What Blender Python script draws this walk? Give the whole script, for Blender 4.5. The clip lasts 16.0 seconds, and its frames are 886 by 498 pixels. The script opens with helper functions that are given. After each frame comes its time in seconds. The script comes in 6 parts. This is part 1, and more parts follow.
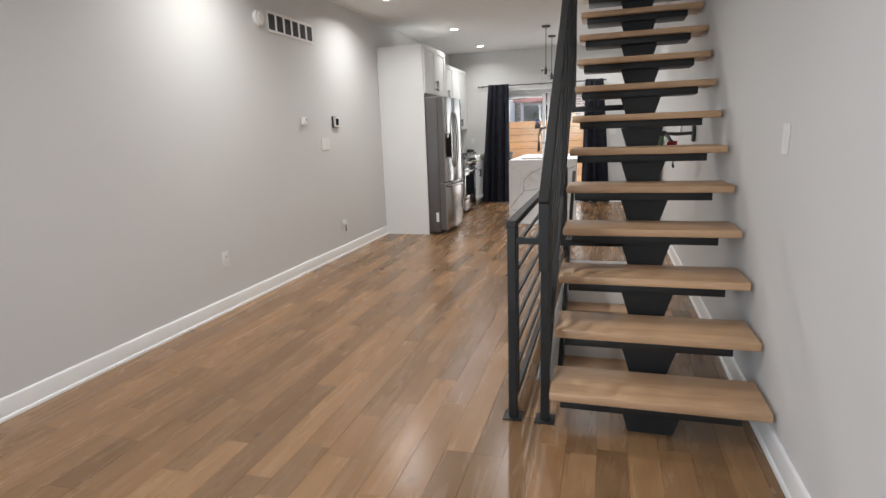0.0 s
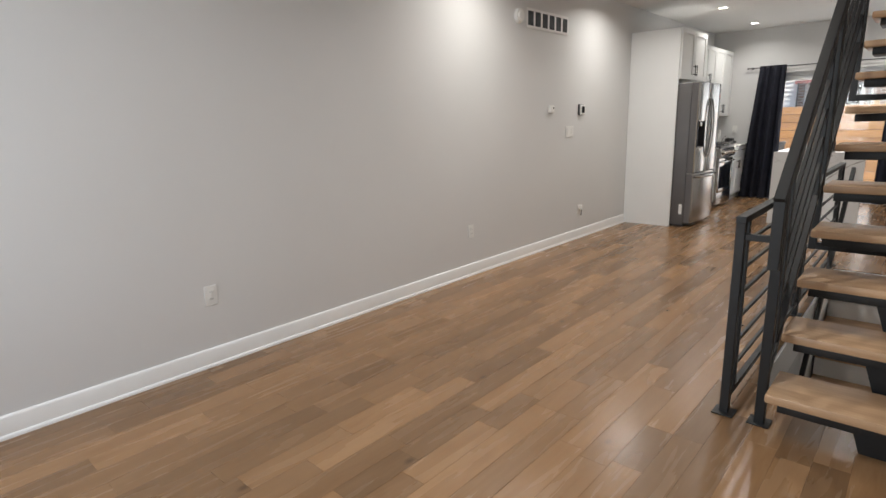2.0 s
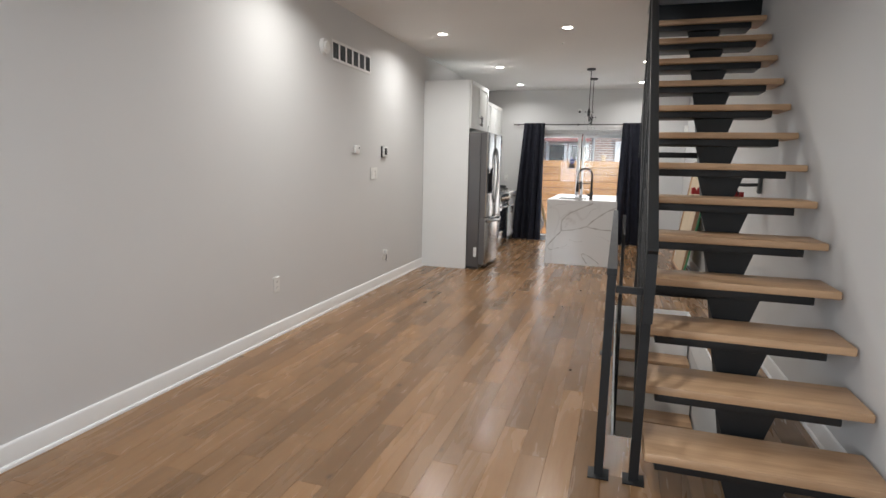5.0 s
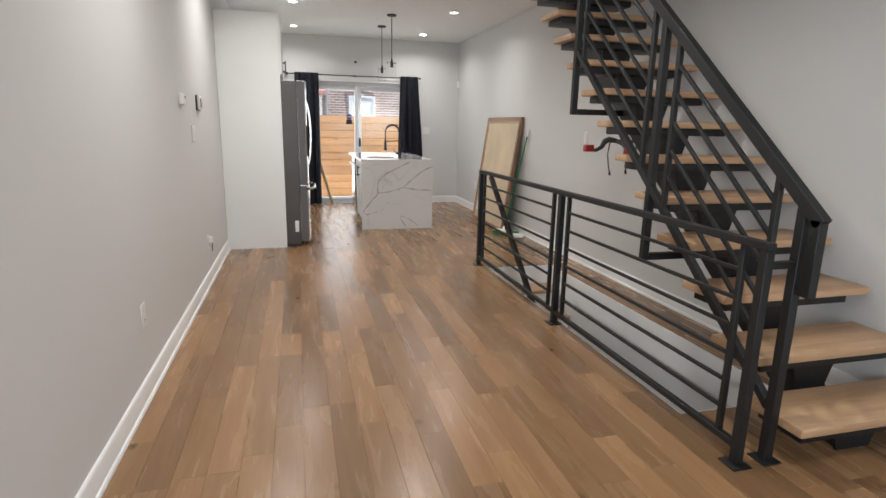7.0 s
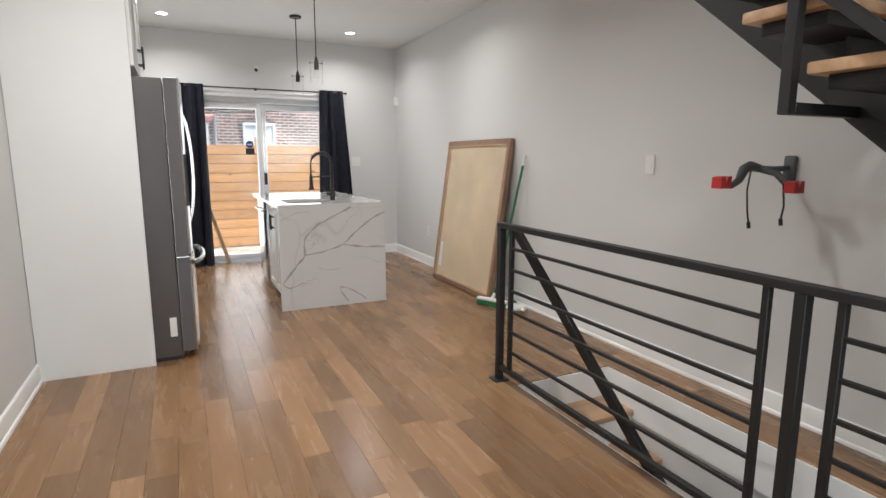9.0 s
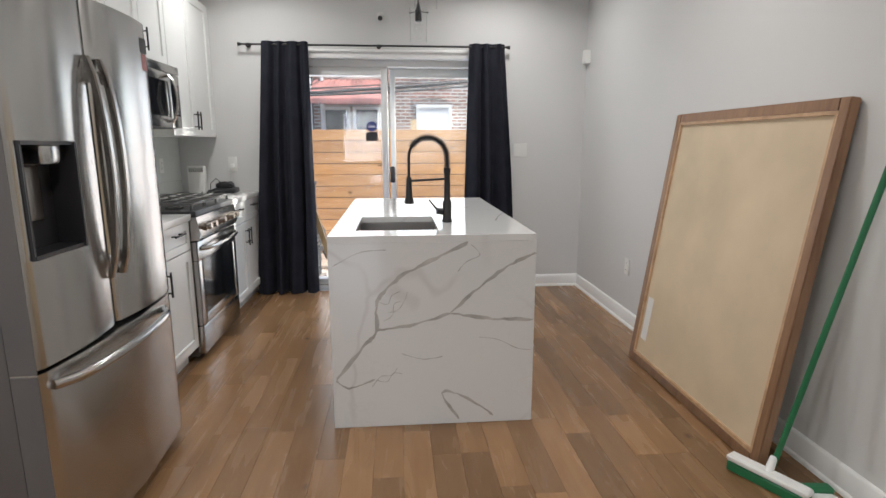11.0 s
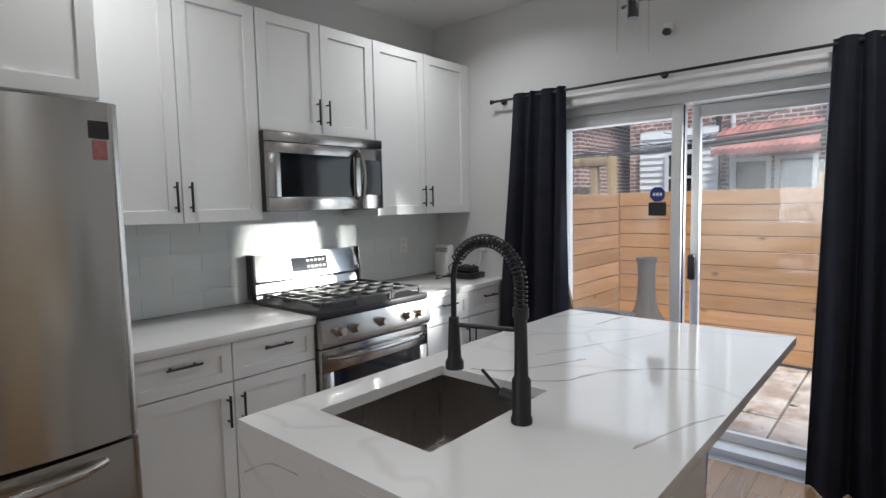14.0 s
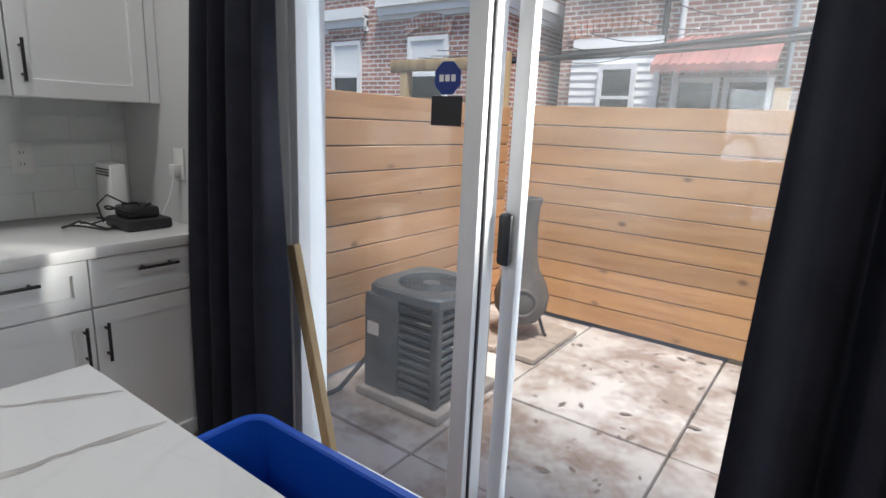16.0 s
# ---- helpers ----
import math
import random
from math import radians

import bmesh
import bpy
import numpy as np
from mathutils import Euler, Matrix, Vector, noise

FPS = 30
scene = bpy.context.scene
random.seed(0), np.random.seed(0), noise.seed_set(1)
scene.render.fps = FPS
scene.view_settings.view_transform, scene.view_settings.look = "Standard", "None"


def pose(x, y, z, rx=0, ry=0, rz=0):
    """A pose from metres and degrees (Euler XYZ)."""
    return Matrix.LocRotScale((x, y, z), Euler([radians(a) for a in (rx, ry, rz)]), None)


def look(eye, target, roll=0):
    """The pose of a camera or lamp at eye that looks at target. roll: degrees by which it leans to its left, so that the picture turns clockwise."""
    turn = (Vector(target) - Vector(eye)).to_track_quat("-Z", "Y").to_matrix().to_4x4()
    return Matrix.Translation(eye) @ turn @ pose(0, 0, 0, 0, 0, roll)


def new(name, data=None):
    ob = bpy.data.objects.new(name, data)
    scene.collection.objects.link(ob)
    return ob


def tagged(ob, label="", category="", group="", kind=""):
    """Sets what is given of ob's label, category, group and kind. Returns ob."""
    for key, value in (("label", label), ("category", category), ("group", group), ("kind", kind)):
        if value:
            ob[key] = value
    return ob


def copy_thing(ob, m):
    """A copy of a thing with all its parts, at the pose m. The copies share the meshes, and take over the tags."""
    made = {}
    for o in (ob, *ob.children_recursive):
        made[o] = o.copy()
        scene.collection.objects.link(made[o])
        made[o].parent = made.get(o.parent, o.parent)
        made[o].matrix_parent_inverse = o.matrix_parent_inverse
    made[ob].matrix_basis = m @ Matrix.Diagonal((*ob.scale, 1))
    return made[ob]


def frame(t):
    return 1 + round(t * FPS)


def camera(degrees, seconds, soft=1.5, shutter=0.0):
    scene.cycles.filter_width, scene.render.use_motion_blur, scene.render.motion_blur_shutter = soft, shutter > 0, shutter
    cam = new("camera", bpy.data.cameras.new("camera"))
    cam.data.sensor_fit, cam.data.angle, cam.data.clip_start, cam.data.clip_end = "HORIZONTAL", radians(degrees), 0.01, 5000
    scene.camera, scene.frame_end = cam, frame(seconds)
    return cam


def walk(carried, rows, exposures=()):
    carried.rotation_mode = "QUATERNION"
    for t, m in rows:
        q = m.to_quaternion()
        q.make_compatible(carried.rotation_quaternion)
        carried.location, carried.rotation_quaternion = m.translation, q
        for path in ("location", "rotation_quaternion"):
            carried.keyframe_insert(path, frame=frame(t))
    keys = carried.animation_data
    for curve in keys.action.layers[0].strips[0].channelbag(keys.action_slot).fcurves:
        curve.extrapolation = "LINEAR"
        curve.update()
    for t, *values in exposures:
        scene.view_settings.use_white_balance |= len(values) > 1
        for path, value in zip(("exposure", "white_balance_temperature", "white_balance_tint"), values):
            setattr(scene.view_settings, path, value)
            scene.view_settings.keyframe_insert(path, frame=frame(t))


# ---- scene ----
cam = camera(78.2, 16.0)
PATH = [
    (0, (0.34, -1.108, 1.325), (-0.225, 0.765, 0.909), -2.1),
    (0.5, (0.54, -1.147, 1.336), (-0.328, 0.593, 0.868), -1.6),
    (1, (0.548, -1.259, 1.353), (-0.635, 0.282, 0.877), -2.2),
    (1.5, (0.543, -1.355, 1.364), (-0.799, 0.049, 0.888), -2.5),
    (2, (0.536, -1.375, 1.364), (-0.765, 0.077, 0.919), -1.6),
    (2.5, (0.547, -1.353, 1.385), (-0.582, 0.254, 1.005), -0.4),
    (3, (0.556, -1.335, 1.393), (-0.351, 0.428, 1.132), 1.0),
    (3.5, (0.559, -1.322, 1.458), (-0.193, 0.526, 1.312), 1.9),
    (4, (0.511, -1.295, 1.49), (-0.195, 0.571, 1.345), 2.5),
    (4.5, (0.331, -1.241, 1.378), (-0.351, 0.625, 1.145), 2.2),
    (4.7, (0.193, -1.192, 1.362), (-0.468, 0.677, 1.097), 1.8),
    (6.8, (-1.647, -0.557, 1.319), (-1.26, 1.356, 0.88), 1.1),
    (7, (-1.759, -0.39, 1.343), (-1.256, 1.495, 0.904), 1.2),
    (7.5, (-1.894, 0.116, 1.327), (-1.178, 1.937, 0.913), 0.9),
    (8, (-1.978, 0.679, 1.3), (-1.113, 2.441, 0.921), 0.8),
    (8.5, (-1.868, 1.33, 1.286), (-0.968, 3.082, 0.941), 0.5),
    (8.7, (-1.796, 1.599, 1.297), (-0.909, 3.361, 0.965), 0.3),
    (10.8, (-0.777, 4.042, 1.3), (-0.506, 5.988, 0.926), -0.1),
    (11, (-0.669, 4.265, 1.31), (-0.504, 6.223, 0.934), -0.1),
    (11.5, (-0.461, 4.795, 1.299), (-0.655, 6.754, 0.949), 0.1),
    (12, (-0.242, 5.161, 1.321), (-0.962, 7.001, 1.01), -0.4),
    (12.5, (0.057, 5.312, 1.413), (-1.107, 6.927, 1.222), -0.1),
    (13, (0.251, 5.382, 1.518), (-1.142, 6.814, 1.437), -1.0),
    (13.5, (0.322, 5.609, 1.552), (-1.088, 7.025, 1.483), -1.4),
    (14, (0.29, 6.005, 1.44), (-1.021, 7.505, 1.275), -1.2),
    (14.5, (0.176, 6.475, 1.367), (-0.999, 8.067, 1.082), -0.3),
    (15, (0.184, 7.022, 1.327), (-0.92, 8.653, 0.98), 1.2),
    (15.5, (0.117, 7.557, 1.337), (-0.99, 9.175, 0.941), 1.9),
    (16, (0.034, 8.045, 1.352), (-1.114, 9.62, 0.9), 2.5),
]
walk(cam, [(t, look(eye, target, roll)) for t, eye, target, roll in PATH],
     [(0.0, 0.84, 6350, 10), (1.5, 0.68, 6600, 10), (3.5, 0.74, 6300, 10), (4.7, 0.74, 6350, 10), (7.0, 0.84, 6400, 10), (8.7, 0.98, 6350, 10), (11.0, 0.8, 6300, 10), (11.5, 0.76, 6300, 10), (12.5, 0.44, 6150, 10), (13.5, 0.26, 6050, 10), (14.5, 0.14, 6050, 10), (15.0, 0.14, 6000, 10), (16.0, 0.18, 6100, 10)])

# ---- world, sun and lamps ----
world = bpy.data.worlds.new("sky")
scene.world = world
world.use_nodes = True
wn = world.node_tree
sky = wn.nodes.new("ShaderNodeTexSky")
sky.sky_type = "NISHITA"
sky.sun_disc = False
sky.sun_elevation = radians(70)
sky.sun_rotation = radians(130)
sky.air_density, sky.dust_density = 1.0, 1.5
wn.links.new(sky.outputs[0], wn.nodes["Background"].inputs[0])
wn.nodes["Background"].inputs[1].default_value = 0.15

sun = new("sun", bpy.data.lights.new("sun", "SUN"))
sun.data.energy, sun.data.angle, sun.data.color = 5.0, radians(12), (1.0, 0.93, 0.82)
sun.matrix_basis = look((5.2, -4.36, 18.6), (0.0, 0.0, 0.0))

LAMP_POWER, KITCHEN_POWER = 7.6, 5.0
# the downlight at (-0.635, 0.05) is unseen, added to light stairs and east wall
LAMP_SPOTS = [(x, y) for y in (0.05, 2.37, 4.70) for x in (-1.95, -0.635)][1:] + [(-1.75, 6.75), (0.215, 6.70), (-1.75, 8.45), (0.215, 8.50)]

# area lamps: added fill from the unseen front, daylight through the sliding door
for nm, size, at, to, watts in (("front_window_light", (1.35, 1.45), (-1.65, -2.62, 1.55), (0.25, 0, 1.45), 36.0),
                                ("door_light", (1.6, 1.8), (-0.7, 9.415, 1.05), (-0.6, 0, 0.7), 10.0)):
    lamp = new(nm, bpy.data.lights.new(nm, "AREA"))
    lamp.data.shape, lamp.data.size, lamp.data.size_y = "RECTANGLE", size[0], size[1]
    lamp.data.energy, lamp.data.color = watts, (0.86, 0.93, 1.0)
    lamp.matrix_basis = look(at, to)

# added spot in mid-air beyond the yard, throws sun patches onto the range
glint = new("window_glint", bpy.data.lights.new("window_glint", "SPOT"))
glint.data.energy, glint.data.color, glint.data.shadow_soft_size = 18000.0, (1.0, 0.95, 0.85), 0.16
glint.data.spot_size, glint.data.spot_blend = radians(5.2), 0.9
glint.matrix_basis = look((7.2, 14.6, 3.2), (-2.15, 8.05, 1.04))

# ---- materials ----
def mat(name, color, rough=0.5, metal=0.0, vary=0.06, scale=6.0, bump=0.0, bump_scale=60.0, stretch=(1, 1, 1), rand=0.0, spec=0.5, rough_vary=0.08):
    """A surface with slow stains, fine grain and relief at real size."""
    m = bpy.data.materials.new(name)
    m.use_nodes = True
    t = m.node_tree
    b = t.nodes["Principled BSDF"]
    b.inputs["Metallic"].default_value = metal
    b.inputs["Specular IOR Level"].default_value = spec
    co = t.nodes.new("ShaderNodeTexCoord")
    mp = t.nodes.new("ShaderNodeMapping")
    mp.inputs["Scale"].default_value = stretch
    t.links.new(co.outputs["Object"], mp.inputs[0])
    n1 = t.nodes.new("ShaderNodeTexNoise")
    n1.inputs["Scale"].default_value, n1.inputs["Detail"].default_value = scale, 5.0
    n2 = t.nodes.new("ShaderNodeTexNoise")
    n2.inputs["Scale"].default_value, n2.inputs["Detail"].default_value = bump_scale, 3.0
    for n in (n1, n2):
        t.links.new(mp.outputs[0], n.inputs["Vector"])
    ramp = t.nodes.new("ShaderNodeMapRange")
    ramp.inputs[1].default_value, ramp.inputs[2].default_value = 0.25, 0.75
    ramp.inputs[3].default_value, ramp.inputs[4].default_value = 1 - vary, 1 + vary
    t.links.new(n1.outputs[0], ramp.inputs[0])
    hsv = t.nodes.new("ShaderNodeHueSaturation")
    hsv.inputs["Color"].default_value = (*color, 1)
    last = ramp.outputs[0]
    if rand:
        oi = t.nodes.new("ShaderNodeObjectInfo")
        rr = t.nodes.new("ShaderNodeMapRange")
        rr.inputs[3].default_value, rr.inputs[4].default_value = 1 - rand, 1 + rand
        t.links.new(oi.outputs["Random"], rr.inputs[0])
        mu = t.nodes.new("ShaderNodeMath")
        mu.operation = "MULTIPLY"
        t.links.new(last, mu.inputs[0])
        t.links.new(rr.outputs[0], mu.inputs[1])
        last = mu.outputs[0]
    t.links.new(last, hsv.inputs["Value"])
    t.links.new(hsv.outputs[0], b.inputs["Base Color"])
    rv = t.nodes.new("ShaderNodeMapRange")
    rv.inputs[3].default_value, rv.inputs[4].default_value = max(0.02, rough - rough_vary), min(1, rough + rough_vary)
    t.links.new(n1.outputs[0], rv.inputs[0])
    t.links.new(rv.outputs[0], b.inputs["Roughness"])
    if bump:
        bp = t.nodes.new("ShaderNodeBump")
        bp.inputs["Strength"].default_value, bp.inputs["Distance"].default_value = bump, 0.004
        t.links.new(n2.outputs[0], bp.inputs["Height"])
        t.links.new(bp.outputs[0], b.inputs["Normal"])
    return m


def wood(name, dark, light, axis=1, rough=0.4, rand=0.3, grain=1.0, knots=True, knot=0.06, bump=0.15):
    """Sawn boards: long grain, slow bands, knots, and a tone for each piece."""
    m = bpy.data.materials.new(name)
    m.use_nodes = True
    t = m.node_tree
    b = t.nodes["Principled BSDF"]
    co = t.nodes.new("ShaderNodeTexCoord")
    oi = t.nodes.new("ShaderNodeObjectInfo")
    gi = t.nodes.new("ShaderNodeNewGeometry")
    rsum = t.nodes.new("ShaderNodeMath")
    rsum.operation = "ADD"
    t.links.new(oi.outputs["Random"], rsum.inputs[0])
    t.links.new(gi.outputs["Random Per Island"], rsum.inputs[1])
    frac = t.nodes.new("ShaderNodeMath")
    frac.operation = "FRACT"
    t.links.new(rsum.outputs[0], frac.inputs[0])
    off = t.nodes.new("ShaderNodeVectorMath")
    off.operation = "MULTIPLY_ADD"
    comb = t.nodes.new("ShaderNodeCombineXYZ")
    for k in range(3):
        t.links.new(frac.outputs[0], comb.inputs[k])
    off.inputs[1].default_value = (37, 53, 71)
    t.links.new(comb.outputs[0], off.inputs[0])
    t.links.new(co.outputs["Object"], off.inputs[2])
    mp = t.nodes.new("ShaderNodeMapping")
    sc = [9.0 * grain] * 3
    sc[axis] = 0.9 * grain
    mp.inputs["Scale"].default_value = sc
    t.links.new(off.outputs[0], mp.inputs[0])
    n1 = t.nodes.new("ShaderNodeTexNoise")
    n1.inputs["Scale"].default_value, n1.inputs["Detail"].default_value, n1.inputs["Distortion"].default_value = 1.6, 6.0, 0.6
    n2 = t.nodes.new("ShaderNodeTexNoise")
    n2.inputs["Scale"].default_value, n2.inputs["Detail"].default_value = 9.0, 4.0
    t.links.new(mp.outputs[0], n1.inputs["Vector"])
    t.links.new(mp.outputs[0], n2.inputs["Vector"])
    add = t.nodes.new("ShaderNodeMath")
    add.operation = "MULTIPLY_ADD"
    add.inputs[1].default_value = 0.35
    t.links.new(n2.outputs[0], add.inputs[0])
    t.links.new(n1.outputs[0], add.inputs[2])
    cr = t.nodes.new("ShaderNodeValToRGB")
    cr.color_ramp.elements[0].position, cr.color_ramp.elements[0].color = 0.45, (*dark, 1)
    cr.color_ramp.elements[1].position, cr.color_ramp.elements[1].color = 0.90, (*light, 1)
    t.links.new(add.outputs[0], cr.inputs[0])
    hsv = t.nodes.new("ShaderNodeHueSaturation")
    vr = t.nodes.new("ShaderNodeMapRange")
    vr.inputs[3].default_value, vr.inputs[4].default_value = 1 - rand, 1 + rand * 0.8
    t.links.new(frac.outputs[0], vr.inputs[0])
    t.links.new(vr.outputs[0], hsv.inputs["Value"])
    t.links.new(cr.outputs[0], hsv.inputs["Color"])
    last = hsv.outputs[0]
    if knots:
        vo = t.nodes.new("ShaderNodeTexVoronoi")
        vo.inputs["Scale"].default_value = 0.75
        m2 = t.nodes.new("ShaderNodeMapping")
        s2 = [5.0] * 3
        s2[axis] = 3.2
        m2.inputs["Scale"].default_value = s2
        t.links.new(off.outputs[0], m2.inputs[0])
        t.links.new(m2.outputs[0], vo.inputs["Vector"])
        kr = t.nodes.new("ShaderNodeMapRange")
        kr.inputs[1].default_value, kr.inputs[2].default_value = knot * 0.27, knot
        kr.inputs[3].default_value, kr.inputs[4].default_value = 0.85, 0.0
        t.links.new(vo.outputs["Distance"], kr.inputs[0])
        mx = t.nodes.new("ShaderNodeMixRGB")
        mx.inputs[2].default_value = (*[c * 0.28 for c in dark], 1)
        t.links.new(kr.outputs[0], mx.inputs[0])
        t.links.new(last, mx.inputs[1])
        last = mx.outputs[0]
    t.links.new(last, b.inputs["Base Color"])
    rv = t.nodes.new("ShaderNodeMapRange")
    rv.inputs[3].default_value, rv.inputs[4].default_value = rough - 0.1, rough + 0.12
    t.links.new(n1.outputs[0], rv.inputs[0])
    t.links.new(rv.outputs[0], b.inputs["Roughness"])
    bp = t.nodes.new("ShaderNodeBump")
    bp.inputs["Strength"].default_value, bp.inputs["Distance"].default_value = bump, 0.002
    t.links.new(add.outputs[0], bp.inputs["Height"])
    t.links.new(bp.outputs[0], b.inputs["Normal"])
    return m


def glass(name, tint=(1, 1, 1), rough=0.0, film=0.0):
    """Thin clear pane: mostly see-through with a mirror sheen."""
    m = bpy.data.materials.new(name)
    m.use_nodes = True
    t = m.node_tree
    t.nodes.remove(t.nodes["Principled BSDF"])
    out = t.nodes["Material Output"]
    tr = t.nodes.new("ShaderNodeBsdfTransparent")
    tr.inputs[0].default_value = (*tint, 1)
    gl = t.nodes.new("ShaderNodeBsdfGlossy")
    gl.inputs["Roughness"].default_value = rough
    lw = t.nodes.new("ShaderNodeLayerWeight")
    lw.inputs[0].default_value = 0.5
    pw = t.nodes.new("ShaderNodeMath")
    pw.operation = "POWER"
    pw.inputs[1].default_value = 4.5
    t.links.new(lw.outputs["Facing"], pw.inputs[0])
    fr = t.nodes.new("ShaderNodeMath")
    fr.operation = "MULTIPLY_ADD"
    fr.inputs[1].default_value, fr.inputs[2].default_value = 0.8, 0.022
    t.links.new(pw.outputs[0], fr.inputs[0])
    mx = t.nodes.new("ShaderNodeMixShader")
    t.links.new(fr.outputs[0], mx.inputs[0])
    t.links.new(tr.outputs[0], mx.inputs[1])
    t.links.new(gl.outputs[0], mx.inputs[2])
    last = mx.outputs[0]
    # pale translucent film: smears, and a veil standing in for glare haze
    if film:
        tl = t.nodes.new("ShaderNodeBsdfTranslucent")
        tl.inputs[0].default_value = (0.9, 0.93, 0.95, 1)
        co = t.nodes.new("ShaderNodeTexCoord")
        mp = t.nodes.new("ShaderNodeMapping")
        mp.inputs["Scale"].default_value = (1.2, 1.0, 3.5)
        mp.inputs["Rotation"].default_value = (0, 0.5, 0)
        t.links.new(co.outputs["Object"], mp.inputs[0])
        nz = t.nodes.new("ShaderNodeTexNoise")
        nz.inputs["Scale"].default_value, nz.inputs["Detail"].default_value = 2.2, 4.0
        t.links.new(mp.outputs[0], nz.inputs["Vector"])
        rg_ = t.nodes.new("ShaderNodeMapRange")
        rg_.inputs[1].default_value, rg_.inputs[2].default_value = 0.3, 0.75
        rg_.inputs[3].default_value, rg_.inputs[4].default_value = film * 0.5, film * 1.8
        t.links.new(nz.outputs[0], rg_.inputs[0])
        m2 = t.nodes.new("ShaderNodeMixShader")
        t.links.new(rg_.outputs[0], m2.inputs[0])
        t.links.new(last, m2.inputs[1])
        t.links.new(tl.outputs[0], m2.inputs[2])
        last = m2.outputs[0]
    t.links.new(last, out.inputs[0])
    return m


def glow(name, color, strength):
    m = bpy.data.materials.new(name)
    m.use_nodes = True
    b = m.node_tree.nodes["Principled BSDF"]
    b.inputs["Base Color"].default_value = (*color, 1)
    b.inputs["Emission Color"].default_value = (*color, 1)
    b.inputs["Emission Strength"].default_value = strength
    return m


def marble(name):
    """White quartz with a few long soft grey veins."""
    m = bpy.data.materials.new(name)
    m.use_nodes = True
    t = m.node_tree
    b = t.nodes["Principled BSDF"]
    co = t.nodes.new("ShaderNodeTexCoord")

    def veins(scale, loc, width, dist):
        mp = t.nodes.new("ShaderNodeMapping")
        mp.inputs["Location"].default_value, mp.inputs["Rotation"].default_value = loc, (0.3, 0.5, 0.4)
        t.links.new(co.outputs["Object"], mp.inputs[0])
        nz = t.nodes.new("ShaderNodeTexNoise")
        nz.inputs["Scale"].default_value, nz.inputs["Detail"].default_value = scale * 1.4, 3.0
        t.links.new(mp.outputs[0], nz.inputs["Vector"])
        ad = t.nodes.new("ShaderNodeVectorMath")
        ad.operation = "MULTIPLY_ADD"
        ad.inputs[1].default_value = (dist, dist, dist)
        t.links.new(nz.outputs["Color"], ad.inputs[0])
        t.links.new(mp.outputs[0], ad.inputs[2])
        vo = t.nodes.new("ShaderNodeTexVoronoi")
        vo.feature = "DISTANCE_TO_EDGE"
        vo.inputs["Scale"].default_value = scale
        t.links.new(ad.outputs[0], vo.inputs["Vector"])
        r = t.nodes.new("ShaderNodeMapRange")
        r.interpolation_type = "SMOOTHSTEP"
        r.inputs[1].default_value, r.inputs[2].default_value = 0.0, width
        r.inputs[3].default_value, r.inputs[4].default_value = 1.0, 0.0
        t.links.new(vo.outputs["Distance"], r.inputs[0])
        br = t.nodes.new("ShaderNodeTexNoise")
        br.inputs["Scale"].default_value = 2.2
        t.links.new(mp.outputs[0], br.inputs["Vector"])
        r2 = t.nodes.new("ShaderNodeMapRange")
        r2.inputs[1].default_value, r2.inputs[2].default_value = 0.38, 0.55
        t.links.new(br.outputs[0], r2.inputs[0])
        mu = t.nodes.new("ShaderNodeMath")
        mu.operation = "MULTIPLY"
        t.links.new(r.outputs[0], mu.inputs[0])
        t.links.new(r2.outputs[0], mu.inputs[1])
        return mu.outputs[0]
    v1 = veins(1.35, (0.4, 0.2, 1.1), 0.022, 0.5)
    v2 = veins(3.6, (2.4, 1.2, 0.3), 0.02, 0.4)
    m1 = t.nodes.new("ShaderNodeMixRGB")
    m1.inputs[1].default_value, m1.inputs[2].default_value = (0.69, 0.69, 0.68, 1), (0.62, 0.61, 0.60, 1)
    t.links.new(v1, m1.inputs[0])
    s2 = t.nodes.new("ShaderNodeMath")
    s2.operation = "MULTIPLY"
    s2.inputs[1].default_value = 0.08
    t.links.new(v2, s2.inputs[0])
    m3 = t.nodes.new("ShaderNodeMixRGB")
    m3.inputs[2].default_value = (0.45, 0.44, 0.43, 1)
    t.links.new(s2.outputs[0], m3.inputs[0])
    t.links.new(m1.outputs[0], m3.inputs[1])
    t.links.new(m3.outputs[0], b.inputs["Base Color"])
    b.inputs["Roughness"].default_value = 0.06
    return m


